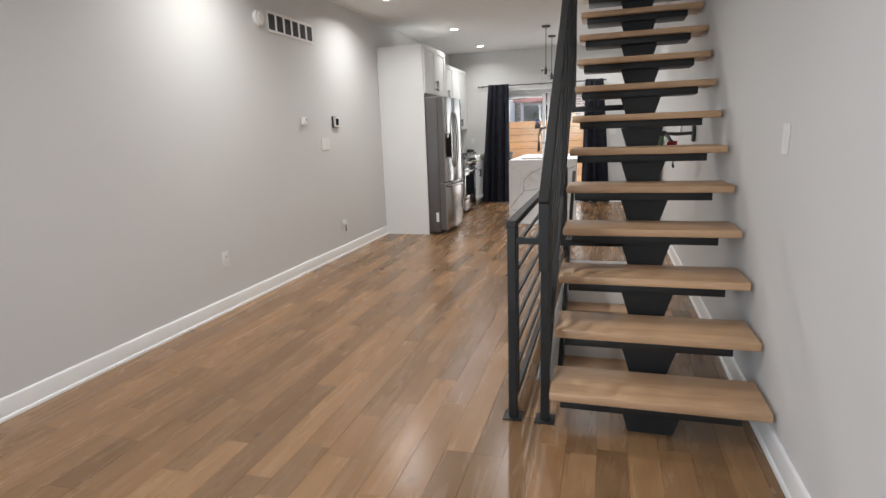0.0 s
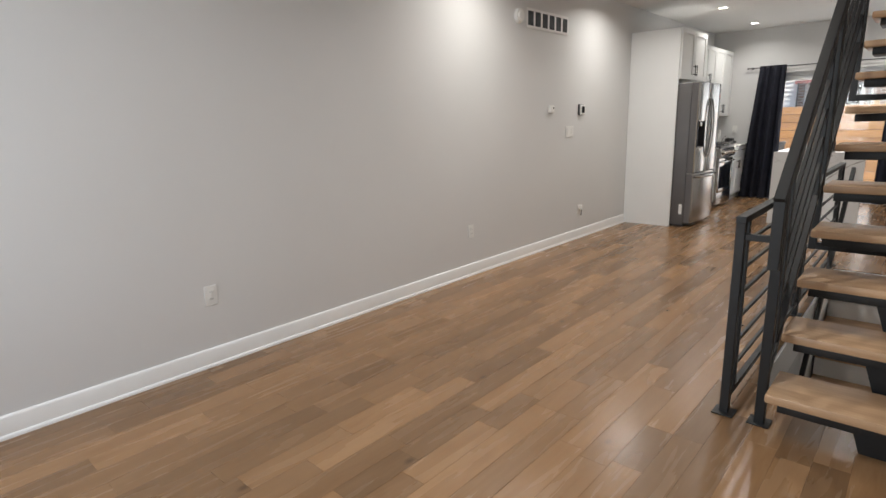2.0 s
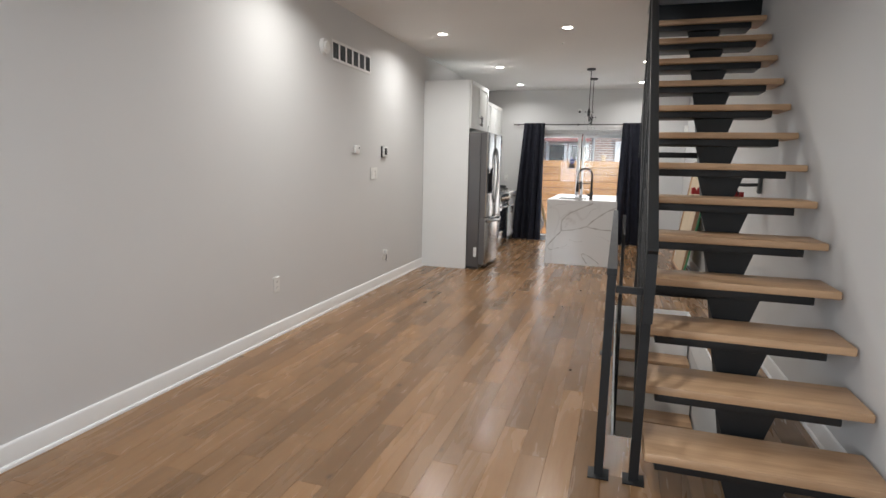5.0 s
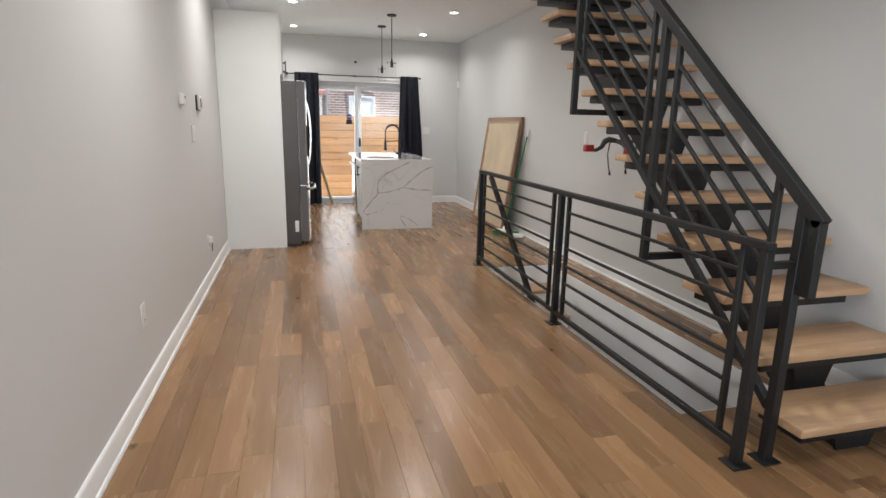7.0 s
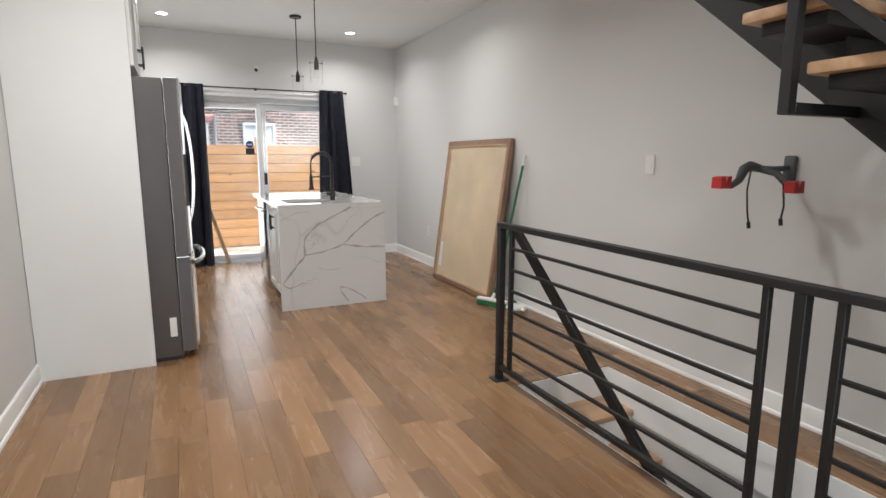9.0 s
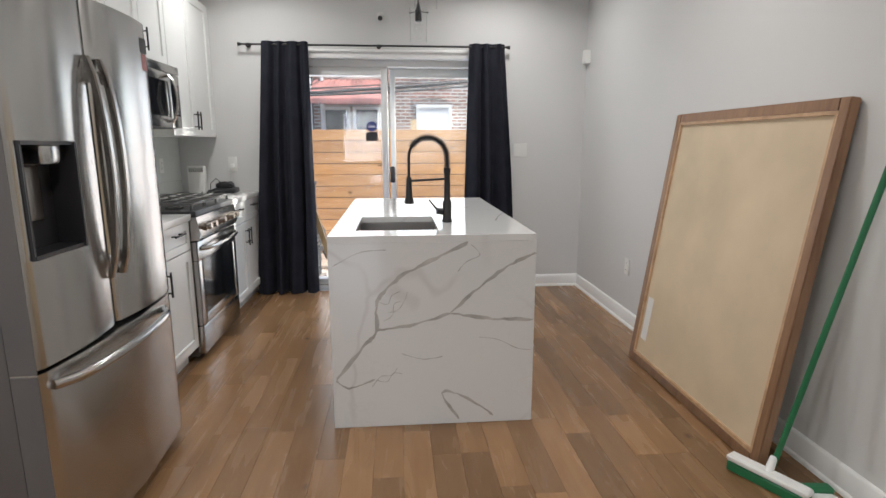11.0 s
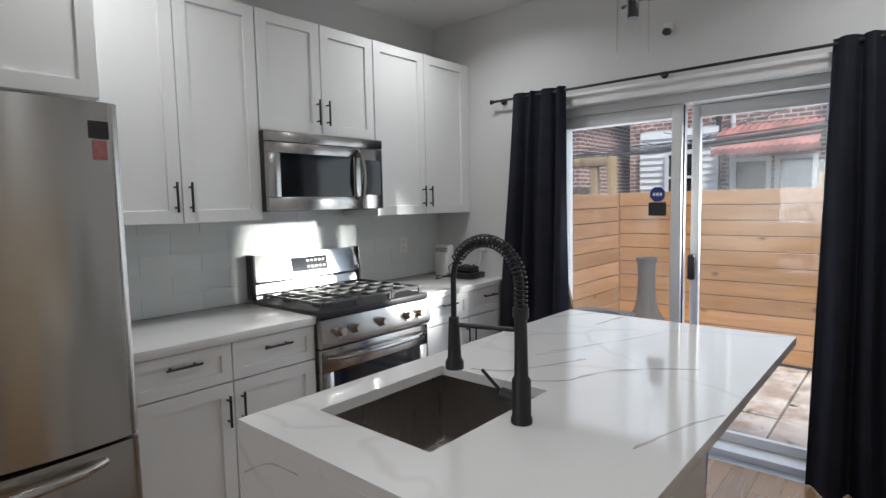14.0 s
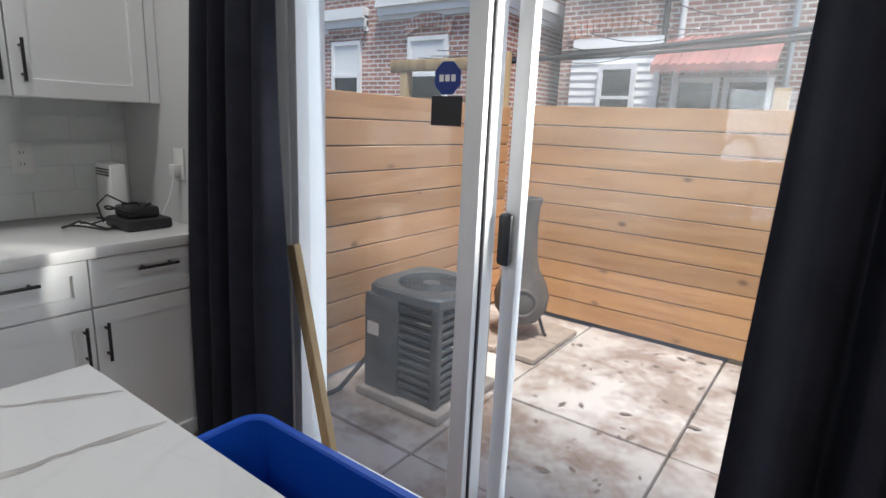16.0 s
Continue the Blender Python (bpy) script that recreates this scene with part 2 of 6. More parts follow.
def bricks(name, c1, c2, mortar):
    m = bpy.data.materials.new(name)
    m.use_nodes = True
    t = m.node_tree
    b = t.nodes["Principled BSDF"]
    co = t.nodes.new("ShaderNodeTexCoord")
    sp = t.nodes.new("ShaderNodeSeparateXYZ")
    t.links.new(co.outputs["Object"], sp.inputs[0])
    ad = t.nodes.new("ShaderNodeMath")
    t.links.new(sp.outputs[0], ad.inputs[0])
    t.links.new(sp.outputs[1], ad.inputs[1])
    cb = t.nodes.new("ShaderNodeCombineXYZ")
    t.links.new(ad.outputs[0], cb.inputs[0])
    t.links.new(sp.outputs[2], cb.inputs[1])
    br = t.nodes.new("ShaderNodeTexBrick")
    br.inputs["Scale"].default_value = 1.0
    br.inputs["Brick Width"].default_value, br.inputs["Row Height"].default_value = 0.215, 0.075
    br.inputs["Mortar Size"].default_value, br.inputs["Bias"].default_value = 0.012, 0.0
    br.inputs["Color1"].default_value, br.inputs["Color2"].default_value, br.inputs["Mortar"].default_value = (*c1, 1), (*c2, 1), (*mortar, 1)
    t.links.new(cb.outputs[0], br.inputs["Vector"])
    nz = t.nodes.new("ShaderNodeTexNoise")
    nz.inputs["Scale"].default_value, nz.inputs["Detail"].default_value = 1.1, 6.0
    t.links.new(co.outputs["Object"], nz.inputs["Vector"])
    r = t.nodes.new("ShaderNodeMapRange")
    r.inputs[1].default_value, r.inputs[2].default_value = 0.3, 0.7
    r.inputs[3].default_value, r.inputs[4].default_value = 0.75, 1.3
    t.links.new(nz.outputs[0], r.inputs[0])
    h = t.nodes.new("ShaderNodeHueSaturation")
    t.links.new(r.outputs[0], h.inputs["Value"])
    t.links.new(br.outputs[0], h.inputs["Color"])
    t.links.new(h.outputs[0], b.inputs["Base Color"])
    b.inputs["Roughness"].default_value = 0.9
    bp = t.nodes.new("ShaderNodeBump")
    bp.inputs["Strength"].default_value, bp.inputs["Distance"].default_value = 0.6, 0.008
    bp.invert = True
    t.links.new(br.outputs["Fac"], bp.inputs["Height"])
    t.links.new(bp.outputs[0], b.inputs["Normal"])
    return m


M_WALL = mat("wall_paint", (0.68, 0.68, 0.675), 0.55, vary=0.02, scale=1.2, bump=0.06, bump_scale=140)
M_CEIL = mat("ceiling_paint", (0.78, 0.775, 0.76), 0.8, vary=0.02, scale=1.0, bump=0.05, bump_scale=120)
M_TRIM = mat("trim_paint", (0.86, 0.86, 0.85), 0.35, vary=0.02, scale=3)
M_CAB = mat("cabinet_paint", (0.80, 0.81, 0.80), 0.32, vary=0.015, scale=3)
M_PLASTIC = mat("white_plastic", (0.80, 0.80, 0.78), 0.35, vary=0.02)
M_IRON = mat("black_iron_paint", (0.010, 0.011, 0.012), 0.5, vary=0.25, scale=9, bump=0.12, bump_scale=90)
M_BLACK = mat("matt_black_metal", (0.014, 0.014, 0.015), 0.42, vary=0.15, scale=20, bump=0.05)
M_STEEL = mat("brushed_steel", (0.48, 0.47, 0.455), 0.22, metal=1.0, vary=0.012, scale=3, stretch=(4, 8, 0.15), rough_vary=0.012)
M_STEEL.node_tree.nodes["Principled BSDF"].inputs["Anisotropic"].default_value = 0.8
M_STEEL.node_tree.nodes["Principled BSDF"].inputs["Anisotropic Rotation"].default_value = 0.25
M_STEELDARK = mat("sink_steel", (0.42, 0.40, 0.38), 0.30, metal=1.0, vary=0.12, scale=6, bump=0.05, bump_scale=60, stretch=(1, 12, 1))
M_FRIDGESIDE = mat("grey_enamel", (0.105, 0.10, 0.10), 0.42, vary=0.05, scale=8, bump=0.1, bump_scale=300)
M_DARKGLASS = mat("dark_glass", (0.010, 0.011, 0.013), 0.06, vary=0.05)
M_DARKPLASTIC = mat("dark_plastic", (0.025, 0.025, 0.028), 0.4, vary=0.1)
M_CASTIRON = mat("cast_iron_grate", (0.075, 0.075, 0.074), 0.24, vary=0.2, scale=30, bump=0.2, bump_scale=200)
M_KNOB = mat("knob_steel", (0.50, 0.44, 0.39), 0.25, metal=1.0)
M_FLOOR = wood("oak_floor", (0.232, 0.126, 0.058), (0.30, 0.174, 0.086), 1, 0.25, 0.32, knot=0.085, bump=0.03)
M_TREAD = wood("oak_tread", (0.42, 0.255, 0.14), (0.62, 0.41, 0.245), 0, 0.42, 0.08, knots=False)
M_FENCE_X = wood("cedar_fence_back", (0.45, 0.222, 0.072), (0.60, 0.335, 0.13), 0, 0.7, 0.15, knot=0.12, bump=0.2)
M_FENCE_Y = wood("cedar_fence_side", (0.44, 0.232, 0.105), (0.58, 0.345, 0.175), 1, 0.7, 0.17, knot=0.12, bump=0.2)
M_FRAME = wood("stained_frame_wood", (0.19, 0.10, 0.055), (0.33, 0.19, 0.105), 2, 0.4, 0.1, knots=False)
M_CANVAS = mat("raw_board", (0.64, 0.52, 0.36), 0.7, vary=0.13, scale=2.6, bump=0.1, bump_scale=120)
M_CURTAIN = mat("navy_curtain", (0.025, 0.0265, 0.036), 0.9, vary=0.2, scale=10, bump=0.25, bump_scale=500, spec=0.1)
M_MARBLE = marble("white_quartz")
M_COUNTER = mat("counter_quartz", (0.76, 0.755, 0.74), 0.15, vary=0.03, scale=4)
M_TILE = mat("pale_glass_tile", (0.73, 0.76, 0.745), 0.08, vary=0.03, scale=3, rand=0.018)
M_GROUT = mat("grout", (0.72, 0.75, 0.735), 0.8, vary=0.05)
M_GLASS = glass("window_glass", (0.95, 0.96, 0.955), film=0.02)
M_LAMPGLASS = glass("lamp_glass")
M_VINYL = mat("white_vinyl", (0.76, 0.77, 0.77), 0.35, vary=0.03)
M_ALU = mat("grey_aluminium", (0.45, 0.47, 0.49), 0.35, metal=0.6, vary=0.05)
M_LAMP = glow("lamp_lens", (1.0, 0.95, 0.86), 14.0)
M_CONCRETE = mat("patio_concrete", (0.38, 0.34, 0.31), 0.9, vary=0.42, scale=3.0, bump=0.6, bump_scale=30)
def stained(name, pale, brown):
    """Old concrete: pale salt bloom over brown stains, with grit."""
    m = mat(name, pale, 0.9, bump=0.5, bump_scale=40)
    t = m.node_tree
    b = t.nodes["Principled BSDF"]
    co = t.nodes.new("ShaderNodeTexCoord")
    n1 = t.nodes.new("ShaderNodeTexNoise")
    n1.inputs["Scale"].default_value, n1.inputs["Detail"].default_value, n1.inputs["Roughness"].default_value = 2.6, 9.0, 0.68
    t.links.new(co.outputs["Object"], n1.inputs["Vector"])
    cr = t.nodes.new("ShaderNodeValToRGB")
    cr.color_ramp.elements[0].position, cr.color_ramp.elements[0].color = 0.40, (*brown, 1)
    cr.color_ramp.elements[1].position, cr.color_ramp.elements[1].color = 0.57, (*pale, 1)
    t.links.new(n1.outputs[0], cr.inputs[0])
    t.links.new(cr.outputs[0], b.inputs["Base Color"])
    return m


M_PATIO = stained("stained_patio_concrete", (0.53, 0.49, 0.46), (0.29, 0.22, 0.18))
M_LEAF = mat("dead_leaf", (0.19, 0.14, 0.105), 0.8, vary=0.4, scale=30)
M_PAVER = mat("brown_paver", (0.33, 0.27, 0.225), 0.85, vary=0.3, scale=9, bump=0.3, bump_scale=80)
M_FADED = mat("faded_red", (0.42, 0.16, 0.16), 0.5, vary=0.2, scale=40)
M_BRICK = bricks("red_brick", (0.43, 0.195, 0.145), (0.28, 0.13, 0.105), (0.64, 0.60, 0.56))
M_BRICK2 = bricks("brown_brick", (0.39, 0.225, 0.18), (0.25, 0.145, 0.12), (0.62, 0.58, 0.54))
M_SIDING = mat("white_siding", (0.80, 0.81, 0.82), 0.6, vary=0.06, scale=2)
M_AWNING = mat("red_awning_metal", (0.33, 0.135, 0.12), 0.6, vary=0.45, scale=3)
M_ASPHALT = mat("roofing", (0.06, 0.06, 0.06), 0.9, vary=0.2, scale=5, bump=0.3)
M_RED = mat("red_rubber", (0.42, 0.02, 0.02), 0.5, vary=0.1)
M_GREEN = mat("green_plastic", (0.02, 0.16, 0.065), 0.4, vary=0.08)
M_BLUE = mat("blue_plastic", (0.010, 0.075, 0.44), 0.36, vary=0.06, scale=4)
# near-black that paints the shade inside gaps, slots and louvres
M_SHADOWGAP = mat("gap_shade_black", (0.02, 0.02, 0.02), 0.9)
M_ACGREY = mat("grey_sheet_metal", (0.095, 0.105, 0.11), 0.5, vary=0.1, metal=0.2)
M_CLAY = mat("dark_clay", (0.10, 0.085, 0.075), 0.6, vary=0.3, scale=6, bump=0.3)
M_SIGNBLUE = mat("sticker_blue", (0.02, 0.045, 0.22), 0.4, vary=0.02)
M_EARTH = mat("earth", (0.12, 0.10, 0.08), 0.95, vary=0.3, scale=1)
M_OLDWOOD = wood("weathered_wood", (0.30, 0.20, 0.10), (0.50, 0.37, 0.20), 2, 0.8, 0.15)
M_CABLE = mat("black_cable", (0.02, 0.02, 0.022), 0.6)


# ---- builders ----
def box(bm, x0, x1, y0, y1, z0, z1, bevel=0.0, seg=2):
    r = bmesh.ops.create_cube(bm, size=1.0, matrix=Matrix.Translation(((x0 + x1) / 2, (y0 + y1) / 2, (z0 + z1) / 2)) @ Matrix.Diagonal((abs(x1 - x0), abs(y1 - y0), abs(z1 - z0), 1)))
    if bevel:
        es = list({e for v in r["verts"] for e in v.link_edges})
        bmesh.ops.bevel(bm, geom=es, offset=bevel, segments=seg, affect="EDGES", profile=0.5)
    return bm


def rod(bm, a, b, r0, r1=None, seg=12, caps=True):
    a, b = Vector(a), Vector(b)
    d = b - a
    m = Matrix.Translation((a + b) / 2) @ d.to_track_quat("Z", "Y").to_matrix().to_4x4()
    bmesh.ops.create_cone(bm, cap_ends=caps, segments=seg, radius1=r0, radius2=r0 if r1 is None else r1, depth=d.length, matrix=m)
    return bm


def bar(bm, a, b, w, h, bevel=0.002, up=(0, 0, 1)):
    """A square bar from a to b, w across and h high."""
    a, b = Vector(a), Vector(b)
    d = (b - a).normalized()
    side = d.cross(Vector(up)).normalized()
    upv = side.cross(d)
    m = Matrix((side * w, d * (b - a).length, upv * h)).transposed().to_4x4()
    m.translation = (a + b) / 2
    r = bmesh.ops.create_cube(bm, size=1.0, matrix=m)
    if bevel:
        bmesh.ops.bevel(bm, geom=list({e for v in r["verts"] for e in v.link_edges}), offset=bevel, segments=1, affect="EDGES")
    return bm


def tube(bm, pts, r, seg=8):
    """A round tube through points."""
    pts = [Vector(p) for p in pts]
    rings = []
    prev = None
    for i, p in enumerate(pts):
        d = (pts[min(i + 1, len(pts) - 1)] - pts[max(i - 1, 0)]).normalized()
        ref = prev if prev is not None else (Vector((0, 0, 1)) if abs(d.z) < 0.9 else Vector((1, 0, 0)))
        s = d.cross(ref).normalized()
        u = s.cross(d).normalized()
        prev = u
        rr = r[i] if isinstance(r, (list, tuple)) else r
        rings.append([bm.verts.new(p + rr * (math.cos(a) * s + math.sin(a) * u)) for a in [2 * math.pi * k / seg for k in range(seg)]])
    for A, B in zip(rings, rings[1:]):
        for k in range(seg):
            bm.faces.new((A[k], A[(k + 1) % seg], B[(k + 1) % seg], B[k]))
    bm.faces.new(rings[0][::-1])
    bm.faces.new(rings[-1])
    return bm


def lathe(bm, cx, cy, prof, seg=24):
    rings = [[bm.verts.new((cx + r * math.cos(2 * math.pi * k / seg), cy + r * math.sin(2 * math.pi * k / seg), z)) for k in range(seg)] for r, z in prof]
    for A, B in zip(rings, rings[1:]):
        for k in range(seg):
            bm.faces.new((A[k], A[(k + 1) % seg], B[(k + 1) % seg], B[k]))
    return bm


def prism(bm, poly, axis, lo, hi):
    """A flat outline pushed along an axis: poly is a list of pairs in the other two axes."""
    def p(u, v, w):
        return {"x": (w, u, v), "y": (u, w, v), "z": (u, v, w)}[axis]
    A = [bm.verts.new(p(u, v, lo)) for u, v in poly]
    B = [bm.verts.new(p(u, v, hi)) for u, v in poly]
    n = len(poly)
    bm.faces.new(A[::-1])
    bm.faces.new(B)
    for k in range(n):
        bm.faces.new((A[k], A[(k + 1) % n], B[(k + 1) % n], B[k]))
    bmesh.ops.recalc_face_normals(bm, faces=bm.faces)
    return bm


def smooth(ob, angle=40):
    for p in ob.data.polygons:
        p.use_smooth = True
    ob.data.set_sharp_from_angle(angle=radians(angle))
    return ob


def meshed(name, bm, material):
    me = bpy.data.meshes.new(name)
    bmesh.ops.recalc_face_normals(bm, faces=bm.faces)
    bm.to_mesh(me)
    bm.free()
    me.materials.append(material)
    return me


def part(name, bm, material, parent, label=""):
    ob = new(name, meshed(name, bm, material))
    smooth(ob)
    ob.parent = parent
    if parent.type == "EMPTY":
        ob.matrix_parent_inverse = Matrix.Translation(-parent.location)
    if label:
        ob["label"] = label
    return ob


def thing(name, at, label, category, group="", kind=""):
    e = new(name)
    e.empty_display_size = 0.05
    e.location = at
    return tagged(e, label, category, group, kind)


def solo(name, bm, material, label="", category="", group="", kind=""):
    ob = new(name, meshed(name, bm, material))
    smooth(ob)
    return tagged(ob, label, category, group, kind)


def nb():
    return bmesh.new()

# ---- structure ----
XL, XR, YF, YB, ZC = -2.52, 1.015, -2.65, 9.167, 2.744
OX0, OX1, OY0, OY1 = 0.0, 0.69, 1.645, 4.52      # stairwell down to the basement
SX0, SY0, SY1 = 0.10, 0.40, 4.351                 # stairwell through the ceiling
DX0, DX1, DZ = -1.56, 0.17, 2.03                 # sliding door opening
ZP = -0.28                                       # patio level


def setting(name, bm, material, label, category):
    return solo(name, bm, material, label, category, "", "structure")


b = nb()
box(b, XL - 0.2, XL, YF - 0.2, YB + 0.25, -2.6, 4.5)
wall_west = setting("wall_west", b, M_WALL, "long plain off-white painted plaster wall", "wall")
b = nb()
box(b, XR, XR + 0.2, YF - 0.2, YB + 0.25, -2.6, 4.5)
wall_east = setting("wall_east", b, M_WALL, "off-white painted wall beside the staircase", "wall")
b = nb()
box(b, XL, DX0, YB, YB + 0.25, -2.6, 4.5)
box(b, DX1, XR, YB, YB + 0.25, -2.6, 4.5)
box(b, DX0, DX1, YB, YB + 0.25, DZ, 4.5)
box(b, DX0, DX1, YB, YB + 0.25, -2.6, -0.03)
wall_north = setting("wall_north", b, M_WALL, "off-white painted wall with a sliding door opening", "wall")
b = nb()
# unseen opening, assumed so that the front fill lamp has a place
WX0, WX1, WZ0, WZ1 = -2.35, -0.95, 0.8, 2.3
box(b, XL, WX0, YF - 0.2, YF, -2.6, 4.5)
box(b, WX1, XR, YF - 0.2, YF, -2.6, 4.5)
box(b, WX0, WX1, YF - 0.2, YF, WZ1, 4.5)
box(b, WX0, WX1, YF - 0.2, YF, -2.6, WZ0)
wall_south = setting("wall_south", b, M_WALL, "plain off-white front wall with an assumed, unseen window opening", "wall")

# ceiling with the stair opening, and the floor above it
b = nb()
box(b, XL, SX0, YF, YB, ZC, ZC + 0.26)
box(b, SX0, XR, YF, SY0, ZC, ZC + 0.26)
box(b, SX0, XR, SY1, 5.3, ZC, ZC + 0.03)
box(b, SX0, XR, 5.3, YB, ZC, ZC + 0.26)
ceiling = setting("ceiling", b, M_CEIL, "flat white painted ceiling open over the staircase", "ceiling")
b = nb()
box(b, XL, XR, YF, YB, 4.4, 4.5)
upper_ceiling = setting("ceiling_upper", b, M_CEIL, "plain white ceiling of the floor above", "ceiling")
b = nb()
box(b, SX0, XR, 5.3, 5.4, ZC + 0.262, 4.4)
box(b, -1.1, -1.0, YF, 5.4, ZC + 0.262, 4.4)
wall_upper = setting("wall_upper", b, M_WALL, "grey shaded wall at the head of the stairs", "wall")

# baseboards
def baseboard(name, x0, x1, y0, y1, side):
    b = nb()
    prof = [(0, 0), (0.024, 0), (0.0235, 0.010), (0.021, 0.016), (0.017, 0.019), (0.0135, 0.020), (0.013, 0.098), (0.009, 0.108), (0.004, 0.112), (0, 0.112)]
    if side == "w":
        prism(b, [(x0 + d, z) for d, z in prof], "y", y0, y1)
    elif side == "e":
        prism(b, [(x1 - d, z) for d, z in prof], "y", y0, y1)
    elif side == "n":
        prism(b, [(y1 - d, z) for d, z in prof], "x", x0, x1)
    else:
        prism(b, [(y0 + d, z) for d, z in prof], "x", x0, x1)
    return setting(name, b, M_TRIM, "white painted wooden baseboard with a shoe moulding", "baseboard")


baseboard("baseboard_west", XL + 0.001, 0, YF, 5.735, "w")
baseboard("baseboard_east", 0, XR - 0.001, YF, YB - 0.036, "e")
baseboard("baseboard_north", DX1 + 0.06, XR - 0.001, 0, YB - 0.001, "n")
baseboard("baseboard_south", XL + 0.037, XR - 0.037, YF + 0.001, 0, "s")

# subfloor under the planks, near-black to paint the shade in their seams
b = nb()
ZS = -0.0165
box(b, XL, OX0, YF, YB, -0.25, ZS)
box(b, OX1, XR, YF, YB, -0.25, ZS)
box(b, OX0, OX1, YF, OY0, -0.25, ZS)
box(b, OX0, OX1, OY1, YB, -0.25, ZS)
floor = setting("floor", b, M_SHADOWGAP, "brown oak plank floor of mixed tones", "floor")

# basement stairwell
b = nb()
box(b, OX0 - 0.1, OX0 - 0.002, 0.4, OY1 + 0.6, -2.6, -0.252)
box(b, OX1 + 0.002, OX1 + 0.1, 0.4, OY1 + 0.6, -2.6, -0.252)
box(b, OX0 - 0.1, OX1 + 0.1, 0.3, 0.4, -2.6, -0.252)
box(b, OX0 - 0.1, OX1 + 0.1, OY1 + 0.6, OY1 + 0.7, -2.6, -0.252)
setting("wall_basement", b, M_WALL, "white painted walls of the basement stairwell", "wall")
b = nb()
box(b, XL, XR, YF, YB, -2.75, -2.6)
setting("floor_basement", b, M_CONCRETE, "grey concrete basement floor", "floor")
b = nb()
for bx in ((OX0 - 0.004, OX0 + 0.012, OY0, OY1), (OX1 - 0.012, OX1 + 0.004, OY0, OY1), (OX0, OX1, OY0 - 0.004, OY0 + 0.012), (OX0, OX1, OY1 - 0.012, OY1 + 0.004)):
    box(b, *bx, -0.25, -0.006)
setting("trim_stairwell", b, M_TRIM, "white painted fascia round the stairwell opening", "trim")

# ---- sliding door ----
door = thing("door_1", (-0.7, YB + 0.1, 0), "white vinyl sliding patio door with two glass panels", "sliding door", "", "structure")
b = nb()
FY0, FY1 = YB + 0.075, YB + 0.24
box(b, DX0, DX0 + 0.055, FY0, FY1, 0, DZ, 0.003)
box(b, DX1 - 0.055, DX1, FY0, FY1, 0, DZ, 0.003)
box(b, DX0 + 0.055, DX1 - 0.055, FY0, FY1, DZ - 0.055, DZ, 0.003)
box(b, DX0 + 0.055, DX1 - 0.055, FY0, FY1, -0.025, 0.035, 0.003)
part("door_frame", b, M_VINYL, door)
MID = -0.70


def sash(x0, x1, y0, y1, nm, s0, s):
    b = nb()
    box(b, x0, x0 + s0, y0, y1, 0.04, DZ - 0.058, 0.004)
    box(b, x1 - s, x1, y0, y1, 0.04, DZ - 0.058, 0.004)
    box(b, x0 + s0, x1 - s, y0, y1, 0.04, 0.04 + 0.055, 0.004)
    box(b, x0 + s0, x1 - s, y0, y1, DZ - 0.058 - 0.07, DZ - 0.058, 0.004)
    fr = part(nm, b, M_VINYL, door)
    g = nb()
    box(g, x0 + s0 - 0.01, x1 - s + 0.01, (y0 + y1) / 2 - 0.003, (y0 + y1) / 2 + 0.003, 0.09, DZ - 0.12)
    pane = part("pane", g, M_GLASS, fr, "clear slightly smeared glass pane with a pale film for glare haze")
    pane.visible_shadow = False
    return fr


left_sash = sash(DX0 + 0.056, -0.735, YB + 0.080, YB + 0.178, "sliding_panel", 0.040, 0.058)
right_sash = sash(-0.716, DX1 - 0.056, YB + 0.195, YB + 0.235, "fixed_panel", 0.046, 0.05)
b = nb()
box(b, -0.7345, -0.7285, YB + 0.104, YB + 0.112, 0.05, DZ - 0.06)
part("interlock", b, M_DARKPLASTIC, left_sash, "dark rubber weather strip")
b = nb()
box(b, -0.727, -0.683, YB + 0.172, YB + 0.1945, 0.965, 1.115, 0.012)
part("latch", b, M_DARKPLASTIC, right_sash, "black plastic door latch")
b = nb()
for bx in ((DX0 - 0.075, DX0 - 0.002, 0, DZ + 0.075), (DX1 + 0.002, DX1 + 0.075, 0, DZ + 0.075)):
    box(b, bx[0], bx[1], YB - 0.016, YB - 0.001, bx[2], bx[3], 0.003)
box(b, DX0 - 0.002, DX1 + 0.002, YB - 0.016, YB - 0.001, DZ + 0.002, DZ + 0.075, 0.003)
setting("trim_door", b, M_TRIM, "white painted casing round the sliding door", "trim")
b = nb()
box(b, DX0, DX1, YB, YB + 0.25, -0.028, -0.002)
setting("door_sill", b, M_ALU, "worn metal door sill", "sill")

# ---- staircase going up ----
RISE, RUN, TZ1, TY1 = 0.2, 0.242, 0.20, 1.12
NT = 13
SLOPE = RISE / RUN
TX0, TX1, SXC = 0.127, 0.998, 0.555
stairs = thing("staircase", (SXC, 1.1, 0), "open staircase with oak treads on a black steel central stringer", "staircase")
tread_mesh = nb()
box(tread_mesh, TX0 - SXC, TX1 - SXC, 0.0, 0.30, -0.04, 0.0, 0.008)
tread_data = meshed("tread", tread_mesh, M_TREAD)
plate_mesh = nb()
box(plate_mesh, -0.383, 0.343, 0.035, 0.255, -0.085, -0.041, 0.003)
plate_data = meshed("tread_bracket", plate_mesh, M_IRON)
